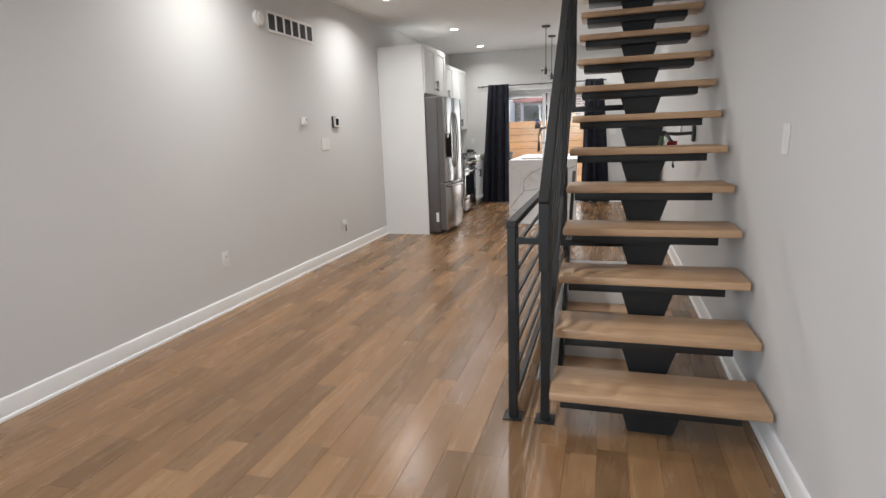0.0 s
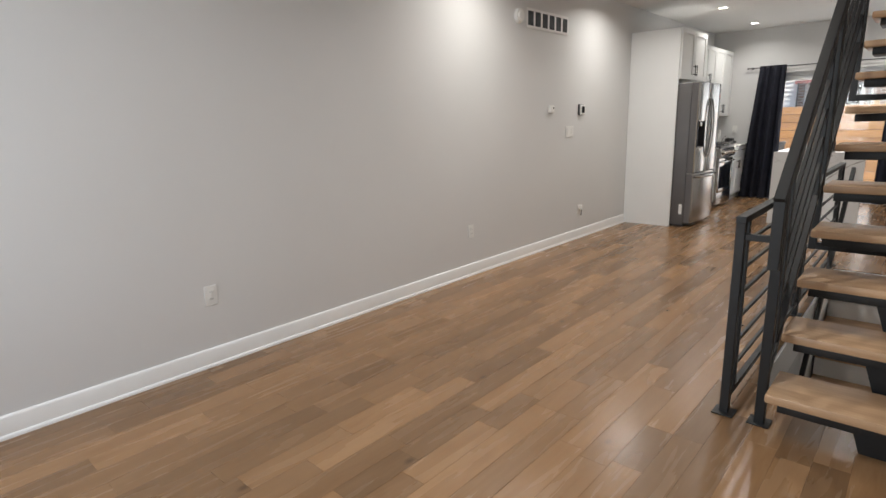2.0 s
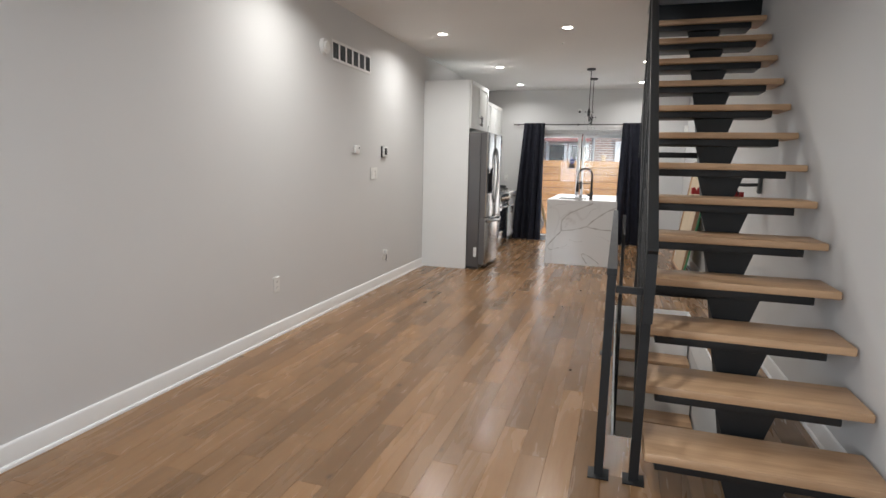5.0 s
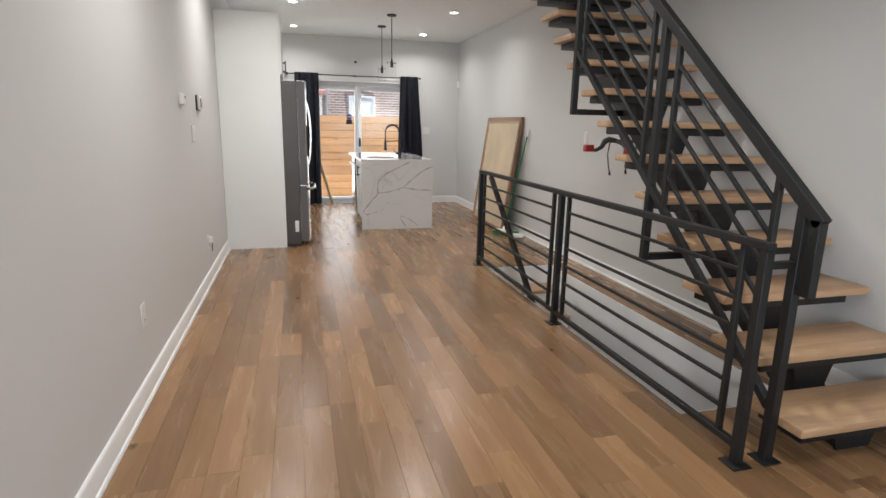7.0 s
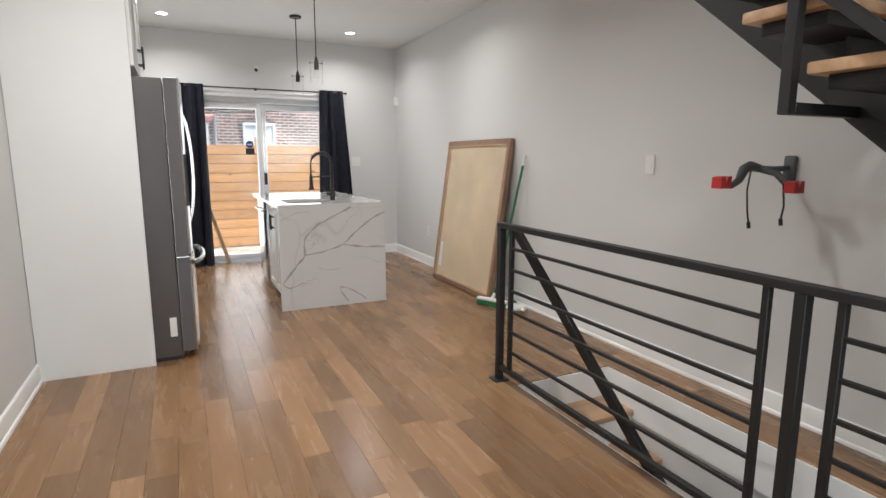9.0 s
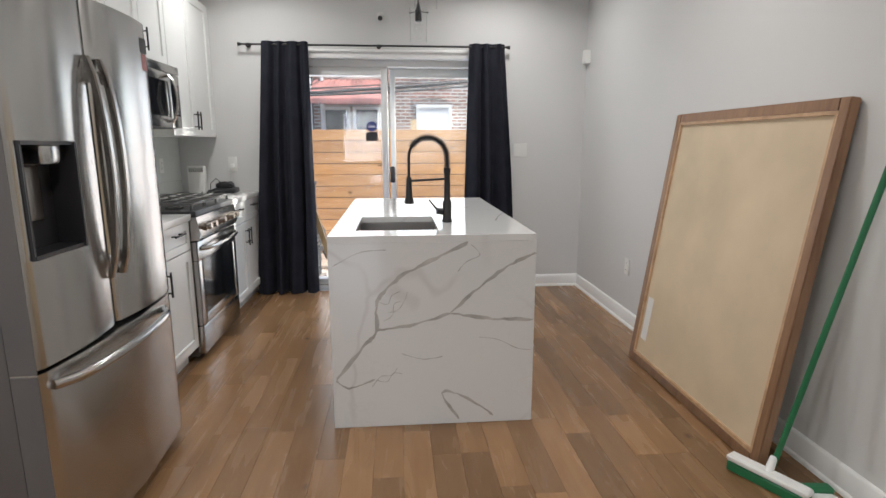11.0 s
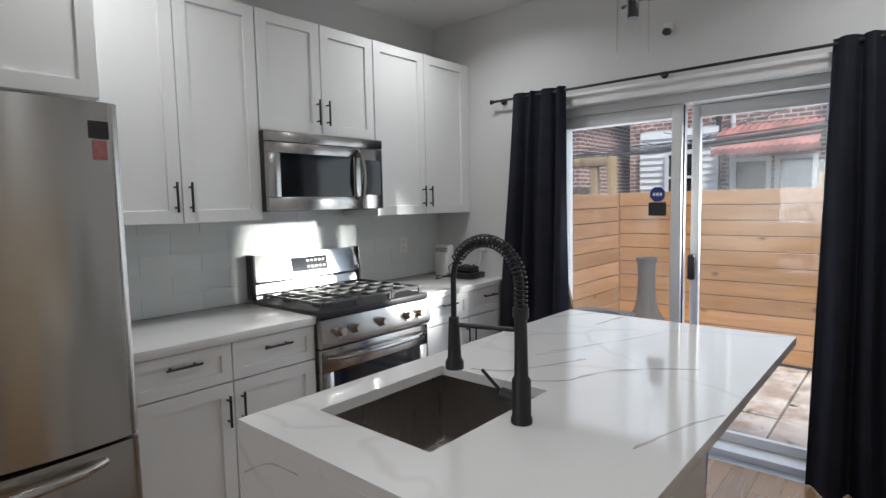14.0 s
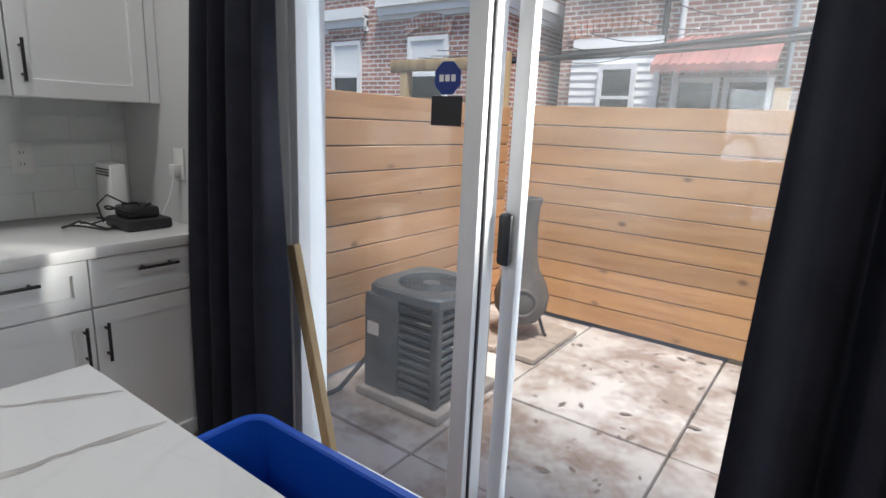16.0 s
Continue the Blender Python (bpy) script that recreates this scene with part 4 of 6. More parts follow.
for gy0, gy1 in ((RY0 + 0.03, RY0 + 0.26), (RY0 + 0.265, RY0 + 0.495), (RY0 + 0.50, RY1 - 0.03)):
    b = nb()
    z = 0.958
    for y in (gy0, (gy0 + gy1) / 2 - 0.006, gy1 - 0.012):
        box(b, XW + 0.11, -1.87, y, y + 0.012, z, z + 0.014, 0.002, 1)
    for k in range(6):
        x = XW + 0.11 + k * (0.54 - 0.012) / 5.0
        box(b, x, x + 0.012, gy0 + 0.012, gy1 - 0.012, z + 0.001, z + 0.015, 0.002, 1)
    for x in (XW + 0.115, -1.885):
        for y in (gy0, gy1 - 0.012):
            box(b, x, x + 0.012, y, y + 0.012, 0.9305, z)
    part("grate", b, M_CASTIRON, rg, "black cast iron grate")
for x in (XW + 0.22, XW + 0.50):
    for y in (RY0 + 0.145, RY1 - 0.15):
        b = nb()
        lathe(b, x, y, [(0.0, 0.9305), (0.05, 0.9305), (0.05, 0.94), (0.035, 0.945), (0.033, 0.953), (0.0, 0.953)], 16)
        part("burner", b, M_CASTIRON, rg)

# island
isl = thing("kitchen_island", (-0.5, 7.5, 0), "white quartz waterfall island with grey veins and a sink", "kitchen island")
IX0, IX1, IY0, IY1, IZ = -0.98, -0.04, 6.66, 8.395, 0.913
KX0, KX1, KY0, KY1 = -0.866, -0.475, 6.825, 7.312
b = nb()
TH = 0.03
for x0, x1, y0, y1 in ((IX0, KX0, IY0 + 0.0005, IY1), (KX1, IX1, IY0 + 0.0005, IY1), (KX0, KX1, IY0 + 0.0005, KY0), (KX0, KX1, KY1, IY1)):
    box(b, x0, x1, y0, y1, IZ - TH, IZ)
bmesh.ops.remove_doubles(b, verts=b.verts, dist=1e-5)
part("countertop", b, M_MARBLE, isl)
b = nb()
box(b, IX0, IX1, IY0, IY0 + 0.03, 0.0, IZ - TH - 0.0005, 0.0015, 1)
part("waterfall_end", b, M_MARBLE, isl)
IB = IX1 - 0.30                                   # the top overhangs the seating side
for nm, x0, x1, y0, y1, z0, z1 in (
        ("face_frame", IX0 + 0.045, KX0 - 0.03, IY0 + 0.031, IY1 - 0.03, 0.1, IZ - TH - 0.001),
        ("back_panel", KX1 + 0.03, IB, IY0 + 0.031, IY1 - 0.03, 0.004, IZ - TH - 0.001),
        ("cabinet_box", KX0 - 0.0295, KX1 + 0.0295, KY1 + 0.03, IY1 - 0.03, 0.1, IZ - TH - 0.001),
        ("sink_cabinet", KX0 - 0.0295, KX1 + 0.0295, IY0 + 0.031, KY1 + 0.0295, 0.1, 0.55),
        ("toe_kick", IX0 + 0.1, KX1 + 0.0295, IY0 + 0.031, IY1 - 0.06, 0.0, 0.0995)):
    b = nb()
    box(b, x0, x1, y0, y1, z0, z1)
    part(nm, b, M_CAB, isl)
for y0, y1 in ((6.695, 7.08), (7.085, 7.47)):
    d = shaker(isl, IX0 + 0.0445, y0, y1, 0.11, 0.87, "door", sx=-1)
    hy = y1 - 0.035 if y0 < 7 else y0 + 0.035
    handle(d, (IX0 + 0.026, hy, 0.66), (IX0 + 0.026, hy, 0.80), (-1, 0, 0))
b = nb()
box(b, IX0 + 0.015, IX0 + 0.0445, 7.48, 8.08, 0.11, 0.875, 0.004)
dw = part("dishwasher_front", b, M_STEEL, isl, "stainless dishwasher front")
b = nb()
rod(b, (IX0 - 0.02, 7.53, 0.79), (IX0 - 0.02, 8.03, 0.79), 0.009, seg=10)
for y in (7.56, 8.0):
    rod(b, (IX0 - 0.02, y, 0.79), (IX0 + 0.015, y, 0.79), 0.007, seg=8)
part("handle", b, M_STEEL, dw)
b = nb()
sz = IZ - TH - 0.0005


def tray(bm, lo, hi, zb, zt, t):
    """An open box folded from one sheet, t thick."""
    (xa, ya), (xb, yb) = lo, hi
    def lp(o, z):
        return [bm.verts.new(p) for p in ((xa - o, ya - o, z), (xb + o, ya - o, z), (xb + o, yb + o, z), (xa - o, yb + o, z))]
    ls = [lp(-0.01, zb), lp(0, zb + 0.012), lp(0, zt), lp(t, zt), lp(t, zb - t)]
    bm.faces.new(ls[0])
    bm.faces.new(ls[-1])
    for A, B in zip(ls, ls[1:]):
        for k in range(4):
            bm.faces.new((A[k], A[(k + 1) % 4], B[(k + 1) % 4], B[k]))


tray(b, (KX0 - 0.008, KY0 - 0.008), (KX1 + 0.008, KY1 + 0.008), 0.664, sz, 0.004)
sk = part("sink", b, M_STEELDARK, isl, "deep brushed steel undermount sink")
b = nb()
lathe(b, (KX0 + KX1) / 2, (KY0 + KY1) / 2, [(0.0, 0.668), (0.03, 0.667), (0.045, 0.6645), (0.045, 0.664)], 20)
part("drain", b, M_STEEL, sk)

TOP_VEINS = (
    (0.012, [(-0.77, 7.345), (-0.72, 7.36), (-0.644, 7.421), (-0.559, 7.597), (-0.53, 7.66)]),
    (0.013, [(-0.60, 7.33), (-0.482, 7.411), (-0.43, 7.548), (-0.33, 7.67), (-0.20, 7.76)]),
    (0.012, [(-0.73, 8.138), (-0.72, 8.255), (-0.70, 8.39)]),
    (0.010, [(-0.97, 8.17), (-0.90, 8.28), (-0.836, 8.39)]),
    (0.005, [(-0.68, 7.66), (-0.602, 7.822), (-0.533, 7.968), (-0.459, 8.154)]),
    (0.008, [(-0.149, 7.105), (-0.096, 7.304), (-0.045, 7.42)]),
    (0.005, [(-0.69, 7.60), (-0.63, 7.72), (-0.59, 7.855)]))

# ---- quartz veins on the island ----
def vein(pts):
    """A smooth wandering line through places on the slab."""
    P = [Vector(p) for p in pts]
    out = []
    for k in range(len(P) - 1):
        a, b_, c, d = P[max(k - 1, 0)], P[k], P[k + 1], P[min(k + 2, len(P) - 1)]
        for j in range(8):
            u = j / 8
            out.append(0.5 * ((2 * b_) + (c - a) * u + (2 * a - 5 * b_ + 4 * c - d) * u * u + (3 * b_ - a - 3 * c + d) * u ** 3))
    out.append(P[-1])
    return out


def ribbon(parent, pts, w, n, seed):
    line = vein(pts)
    n = Vector(n)
    r = random.Random(seed)
    b = nb()
    prev = None
    for i, p in enumerate(line):
        d = (line[min(i + 1, len(line) - 1)] - line[max(i - 1, 0)]).normalized()
        s = d.cross(n).normalized()
        ww = w * (0.8 + 0.35 * math.sin(i * 0.9 + seed) + 0.2 * r.random()) * (0.35 if i in (0, len(line) - 1) else 1)
        q = p + s * (r.random() - 0.5) * w * 0.45
        cur = (b.verts.new(q - s * ww / 2), b.verts.new(q + s * ww / 2))
        if prev:
            b.faces.new((prev[0], prev[1], cur[1], cur[0]))
        prev = cur
    return part("vein", b, M_VEIN, parent, "soft grey vein in the quartz")


M_VEIN = mat("grey_vein", (0.43, 0.415, 0.395), 0.14, vary=0.3, scale=14)
slab_front = [o for o in isl.children if o.name.startswith("waterfall_end")][0]
slab_top = [o for o in isl.children if o.name.startswith("countertop")][0]
VY = IY0 - 0.0008
for k, (w, line) in enumerate((
        (0.016, [(-0.353, 0.88), (-0.52, 0.797), (-0.668, 0.72), (-0.765, 0.612), (-0.773, 0.476), (-0.838, 0.394), (-0.964, 0.237)]),
        (0.009, [(-0.964, 0.237), (-0.904, 0.199), (-0.786, 0.237)]),
        (0.013, [(-0.773, 0.476), (-0.6, 0.50), (-0.432, 0.549)]),
        (0.015, [(-0.432, 0.549), (-0.236, 0.517), (-0.045, 0.51)]),
        (0.014, [(-0.432, 0.549), (-0.288, 0.68), (-0.144, 0.78), (-0.04, 0.824)]),
        (0.012, [(-0.393, 0.02), (-0.472, 0.158), (-0.367, 0.136), (-0.228, 0.035)]),
        (0.004, [(-0.96, 0.78), (-0.84, 0.84), (-0.72, 0.85)]),
        (0.004, [(-0.66, 0.36), (-0.56, 0.33), (-0.47, 0.34)]),
        (0.003, [(-0.765, 0.612), (-0.72, 0.60), (-0.70, 0.64), (-0.66, 0.66)]),
        (0.003, [(-0.74, 0.52), (-0.70, 0.545), (-0.69, 0.60), (-0.655, 0.61)]),
        (0.003, [(-0.72, 0.56), (-0.675, 0.57), (-0.64, 0.62), (-0.63, 0.655)]),
        (0.003, [(-0.80, 0.20), (-0.76, 0.25), (-0.71, 0.255), (-0.68, 0.29)]),
        (0.003, [(-0.78, 0.235), (-0.73, 0.225), (-0.70, 0.265), (-0.66, 0.262)]),
        (0.004, [(-0.34, 0.87), (-0.30, 0.82), (-0.36, 0.79), (-0.40, 0.745)]),
        (0.003, [(-0.30, 0.43), (-0.21, 0.415), (-0.12, 0.37), (-0.05, 0.36)]))):
    ribbon(slab_front, [(x, VY, z) for x, z in line], w, (0, -1, 0), k)
VZ = IZ + 0.0006
for k, (w, line) in enumerate(TOP_VEINS):
    ribbon(slab_top, [(x, y, VZ) for x, y in line], w, (0, 0, 1), 20 + k)

# ---- faucet ----
fc = thing("kitchen_faucet", (-0.41, 7.08, IZ), "matt black spring pull-down kitchen faucet", "faucet")
FX, FYY = -0.41, 7.08
b = nb()
lathe(b, FX, FYY, [(0.0, IZ + 0.0005), (0.026, IZ + 0.0005), (0.026, IZ + 0.012), (0.023, IZ + 0.016), (0.023, IZ + 0.105), (0.017, IZ + 0.115), (0.015, IZ + 0.25), (0.019, IZ + 0.255), (0.019, IZ + 0.28), (0.0, IZ + 0.28)], 20)
part("column", b, M_BLACK, fc)
arc = [(FX - 0.098 + 0.098 * math.cos(a), FYY - 0.012 * a / math.pi, IZ + 0.335 + 0.10 * math.sin(a)) for a in [math.pi * k / 24 for k in range(25)]]
hose = [(FX, FYY, IZ + 0.27)] + arc + [(FX - 0.197, FYY - 0.012, IZ + 0.22)]
b = nb()
tube(b, hose, 0.0075, 8)
hs = part("hose", b, M_BLACK, fc)
b = nb()
turns, n = 30, 30 * 8
full = [Vector(p) for p in [(FX, FYY, IZ + 0.27), (FX, FYY, IZ + 0.30)] + arc[:21]]
cum = [0]
for a, c in zip(full, full[1:]):
    cum.append(cum[-1] + (c - a).length)
coil = []
for k in range(n + 1):
    s = cum[-1] * k / n
    i = max(j for j in range(len(cum)) if cum[j] <= s + 1e-9)
    i = min(i, len(full) - 2)
    u = (s - cum[i]) / max(1e-6, cum[i + 1] - cum[i])
    p = full[i].lerp(full[i + 1], u)
    d = (full[i + 1] - full[i]).normalized()
    side = d.cross(Vector((0, 1, 0))).normalized()
    a = 2 * math.pi * turns * k / n
    coil.append(p + 0.0155 * (math.cos(a) * side + math.sin(a) * Vector((0, 1, 0))))
tube(b, coil, 0.0028, 5)
part("spring", b, M_BLACK, hs)
b = nb()
SX = FX - 0.197
lathe(b, SX, FYY - 0.012, [(0.0, IZ + 0.235), (0.013, IZ + 0.235), (0.015, IZ + 0.20), (0.018, IZ + 0.13), (0.024, IZ + 0.118), (0.024, IZ + 0.10), (0.0, IZ + 0.10)], 18)
part("spray_head", b, M_BLACK, fc)
b = nb()
rod(b, (FX, FYY, IZ + 0.225), (SX, FYY - 0.012, IZ + 0.215), 0.006, seg=10)
part("support_arm", b, M_BLACK, fc)
b = nb()
rod(b, (FX - 0.02, FYY, IZ + 0.055), (FX - 0.055, FYY - 0.005, IZ + 0.06), 0.017, seg=14)
rod(b, (FX - 0.05, FYY - 0.005, IZ + 0.062), (FX - 0.095, FYY - 0.03, IZ + 0.12), 0.005, 0.004, seg=8)
part("lever", b, M_BLACK, fc)

# ---- pendant lamps over the island ----
pend = None
for py in (7.11, 7.985):
    if pend is None:
        pend = thing("pendant_lamp", (-0.512, py, ZC), "black pendant lamp with a clear glass cylinder shade", "pendant lamp", "pendants over the island")
        px = -0.512
        b = nb()
        lathe(b, px, py, [(0.0, ZC - 0.022), (0.055, ZC - 0.022), (0.06, ZC - 0.016), (0.06, ZC - 0.0005)], 24)
        part("canopy", b, M_BLACK, pend)
        b = nb()
        rod(b, (px, py, ZC - 0.02), (px, py, 2.19), 0.005, seg=8)
        part("stem", b, M_BLACK, pend)
        b = nb()
        lathe(b, px, py, [(0.004, 2.205), (0.012, 2.19), (0.016, 2.165), (0.021, 2.155), (0.021, 2.09), (0.0, 2.09)], 18)
        sk2 = part("socket", b, M_BLACK, pend)
        for k in range(3):
            a = 2 * math.pi * k / 3 + 0.4
            b = nb()
            c, s = math.cos(a), math.sin(a)
            rod(b, (px + 0.018 * c, py + 0.018 * s, 2.15), (px + 0.062 * c, py + 0.062 * s, 2.15), 0.0025, seg=6)
            rod(b, (px + 0.058 * c, py + 0.058 * s, 2.15), (px + 0.07 * c, py + 0.07 * s, 2.15), 0.006, seg=8)
            part("prong", b, M_BLACK, sk2)
        b = nb()
        lathe(b, px, py, [(0.054, 2.17), (0.056, 2.17), (0.056, 1.965), (0.054, 1.965), (0.054, 2.17)], 28)
        part("shade", b, M_LAMPGLASS, pend, "clear glass cylinder shade")
        b = nb()
        lathe(b, px, py, [(0.013, 2.09), (0.018, 2.075), (0.026, 2.055), (0.027, 2.04), (0.02, 2.022), (0.0, 2.016)], 16)
        part("bulb", b, M_LAMPGLASS, pend, "clear unlit bulb")
    else:
        copy_thing(pend, pose(-0.512, py, ZC))

# ---- curtain rod and curtains ----
cr = thing("curtain_rod", (-0.82, 9.1, 2.12), "thin black metal curtain rod over the sliding door", "curtain rod")
RY_, RZ_ = 9.1, 2.125
b = nb()
rod(b, (-1.92, RY_, RZ_), (0.285, RY_, RZ_), 0.008, seg=12)
part("rod", b, M_BLACK, cr)
for x, sgn in ((-1.92, -1), (0.285, 1)):
    b = nb()
    rod(b, (x, RY_, RZ_), (x + 0.03 * sgn, RY_, RZ_), 0.009, 0.017, seg=14)
    part("finial", b, M_BLACK, cr)
for x in (-1.88, -0.80, 0.25):
    b = nb()
    rod(b, (x, RY_, RZ_), (x, YB - 0.017, RZ_), 0.006, seg=8)
    rod(b, (x, YB - 0.022, RZ_), (x, YB - 0.017 if -1.64 < x < 0.25 else YB - 0.001, RZ_), 0.02, seg=14)
    part("bracket", b, M_BLACK, cr)


def curtain(x0t, x1t, x0b, x1b, folds, seed, zb, label):
    c = thing("curtain", ((x0t + x1t) / 2, RY_, zb), label, "curtain", "dark window curtains")
    r = random.Random(seed)
    ph = [r.random() * 6.28 for _ in range(4)]
    b = nb()
    nu, nv = 110, 26
    rows = []
    for j in range(nv + 1):
        v = j / nv
        z = 2.15 + (zb - 2.15) * v
        row = []
        for i in range(nu + 1):
            u = i / nu
            uu = u + 0.03 * math.sin(6.28 * u * 2 + ph[0]) + 0.012 * math.sin(7 * v + ph[1] + 5 * u)
            x = (x0t + (x0b - x0t) * v) * (1 - u) + (x1t + (x1b - x1t) * v) * u
            amp = 0.020 + 0.028 * min(1, v * 1.6)
            y = RY_ - 0.012 + amp * math.sin(6.28 * folds * uu + ph[2] + 0.5 * math.sin(3 * v)) + 0.010 * math.sin(6.28 * folds * 2.3 * uu + ph[3]) * (0.4 + v)
            x += 0.012 * math.sin(6.28 * folds * uu * 1.0 + ph[3]) * v
            row.append((x, min(y, 9.147), z))
        rows.append(row)
    vt = [[b.verts.new(p) for p in row] for row in rows]
    vb = [[b.verts.new((p[0], p[1] + 0.004, p[2])) for p in row] for row in rows]
    for j in range(nv):
        for i in range(nu):
            b.faces.new((vt[j][i], vt[j][i + 1], vt[j + 1][i + 1], vt[j + 1][i]))
            b.faces.new((vb[j][i], vb[j + 1][i], vb[j + 1][i + 1], vb[j][i + 1]))
    edge = [(0, i) for i in range(nu + 1)] + [(j, nu) for j in range(1, nv + 1)] + [(nv, i) for i in range(nu - 1, -1, -1)] + [(j, 0) for j in range(nv - 1, 0, -1)]
    for k in range(len(edge)):
        (j0, i0), (j1, i1) = edge[k], edge[(k + 1) % len(edge)]
        b.faces.new((vt[j0][i0], vb[j0][i0], vb[j1][i1], vt[j1][i1]))
    part("fabric", b, M_CURTAIN, c)
    return c


curtain(-1.76, -1.385, -1.90, -1.395, 3.6, 3, 0.012, "dark navy blackout curtain gathered beside the sliding door")
curtain(-0.035, 0.27, -0.075, 0.42, 3.2, 8, 0.010, "dark navy blackout curtain hanging to the floor")

# ---- leaning framed board ----
fb = thing("framed_board", (0.8, 6.78, 0), "large wooden framed board leaning against the wall", "framed board")
y0, y1 = 6.16, 7.405
foot, head = Vector((0.775, 0, 0.004)), Vector((0.978, 0, 1.478))
upv = (head - foot).normalized()
L = (head - foot).length
nrm = Vector((-upv.z, 0, upv.x))


def lean(bm, ya, yb, ua, ub, d0, d1):
    vs = []
    for d in (d0, d1):
        for yy, uu in ((ya, ua), (yb, ua), (yb, ub), (ya, ub)):
            p = foot + upv * uu + nrm * d
            vs.append(bm.verts.new((p.x, yy, p.z)))
    for f in ((0, 1, 2, 3), (4, 5, 6, 7), (0, 1, 5, 4), (1, 2, 6, 5), (2, 3, 7, 6), (3, 0, 4, 7)):
        bm.faces.new([vs[i] for i in f])


fw = 0.05
for ya, yb, ua, ub in ((y0, y0 + fw, 0, L), (y1 - fw, y1, 0, L), (y0 + fw, y1 - fw, 0, fw), (y0 + fw, y1 - fw, L - fw, L)):
    b = nb()
    lean(b, ya, yb, ua, ub, -0.032, 0.010)
    bmesh.ops.bevel(b, geom=list(b.edges), offset=0.004, segments=2, affect="EDGES")
    part("frame_rail", b, M_FRAME, fb, "stained wooden frame rail")
for ya, yb, ua, ub in ((y0 + fw - 0.003, y0 + fw + 0.012, fw, L - fw), (y1 - fw - 0.012, y1 - fw + 0.003, fw, L - fw), (y0 + fw, y1 - fw, fw - 0.003, fw + 0.012), (y0 + fw, y1 - fw, L - fw - 0.012, L - fw + 0.003)):
    b = nb()
    lean(b, ya, yb, ua, ub, -0.006, 0.008)
    part("bead", b, M_TREAD, fb)
b = nb()
lean(b, y0 + fw - 0.004, y1 - fw + 0.004, fw - 0.004, L - fw + 0.004, -0.016, -0.004)
part("board", b, M_CANVAS, fb, "bare tan backing board")
b = nb()
lean(b, y1 - fw - 0.10, y1 - fw - 0.035, fw + 0.10, fw + 0.36, -0.004, -0.002)
part("paper_label", b, M_PLASTIC, fb, "faded paper label")

# ---- broom and dustpan ----
br = thing("broom", (0.76, 6.08, 0), "green handled broom with a white head leaning in the corner", "broom")
b = nb()
rod(b, (0.79, 6.10, 0.06), (0.985, 5.985, 1.24), 0.0115, seg=12)
part("handle", b, M_GREEN, br)
b = nb()
rod(b, (0.985, 5.985, 1.24), (1.0, 5.975, 1.33), 0.012, 0.009, seg=12)
part("grip", b, M_PLASTIC, br, "white plastic grip")
b = nb()
hd = Vector((0.10, -0.20, 0)).normalized()
cen = Vector((0.745, 6.065, 0.055))
bar(b, cen - hd * 0.155, cen + hd * 0.155, 0.055, 0.028, 0.008)
rod(b, cen + Vector((0.0, 0, 0)), (0.79, 6.10, 0.10), 0.018, 0.014, seg=12)
part("head", b, M_PLASTIC, br, "white plastic broom head")
b = nb()
bar(b, cen - hd * 0.15 + Vector((0, 0, -0.034)), cen + hd * 0.15 + Vector((0, 0, -0.034)), 0.05, 0.04, 0.004)
part("bristles", b, M_GREEN, br, "green bristles")
dp = thing("dustpan", (0.88, 5.87, 0), "small white and green dustpan lying on the floor", "dustpan")
b = nb()
prism(b, [(0.80, 5.97), (0.915, 5.99), (0.965, 5.86), (0.94, 5.80), (0.86, 5.80), (0.80, 5.87)], "z", 0.002, 0.035)
bmesh.ops.bevel(b, geom=list(b.edges), offset=0.01, segments=2, affect="EDGES")
part("pan", b, M_PLASTIC, dp)
b = nb()
bar(b, (0.915, 5.835, 0.03), (0.865, 5.745, 0.022), 0.032, 0.02, 0.007)
part("handle", b, M_PLASTIC, dp)
b = nb()
bar(b, (0.80, 5.995, 0.03), (0.94, 5.975, 0.032), 0.05, 0.045, 0.012)
part("brush", b, M_GREEN, dp, "green hand brush")

# ---- bicycle hook on the wall ----
hk = thing("bike_hook", (1.0, 3.69, 1.25), "grey folding bicycle wall hook with red rubber cradles", "bike hook")
b = nb()
box(b, XR - 0.028, XR - 0.001, 3.655, 3.715, 1.185, 1.315, 0.012)
part("wall_plate", b, M_ACGREY, hk)
b = nb()
tube(b, [(XR - 0.02, 3.69, 1.255), (0.90, 3.70, 1.25), (0.80, 3.71, 1.255)], 0.014, 10)
tube(b, [(0.80, 3.71, 1.255), (0.74, 3.71, 1.265), (0.70, 3.71, 1.25), (0.67, 3.71, 1.20), (0.62, 3.71, 1.175), (0.57, 3.71, 1.18)], [0.02, 0.024, 0.024, 0.018, 0.015, 0.014], 10)
tube(b, [(0.80, 3.71, 1.255), (0.81, 3.62, 1.23), (0.83, 3.55, 1.17)], [0.018, 0.014, 0.013], 10)
part("arm", b, M_ACGREY, hk)
for c in ((0.555, 3.71, 1.185), (0.83, 3.55, 1.165)):
    b = nb()
    prism(b, [(c[0] - 0.035, c[2] - 0.02), (c[0] + 0.035, c[2] - 0.02), (c[0] + 0.035, c[2] + 0.035), (c[0] + 0.012, c[2] + 0.035), (c[0], c[2] + 0.005), (c[0] - 0.012, c[2] + 0.035), (c[0] - 0.035, c[2] + 0.03)], "y", c[1] - 0.025, c[1] + 0.025)
    part("cradle", b, M_RED, hk, "red rubber cradle")
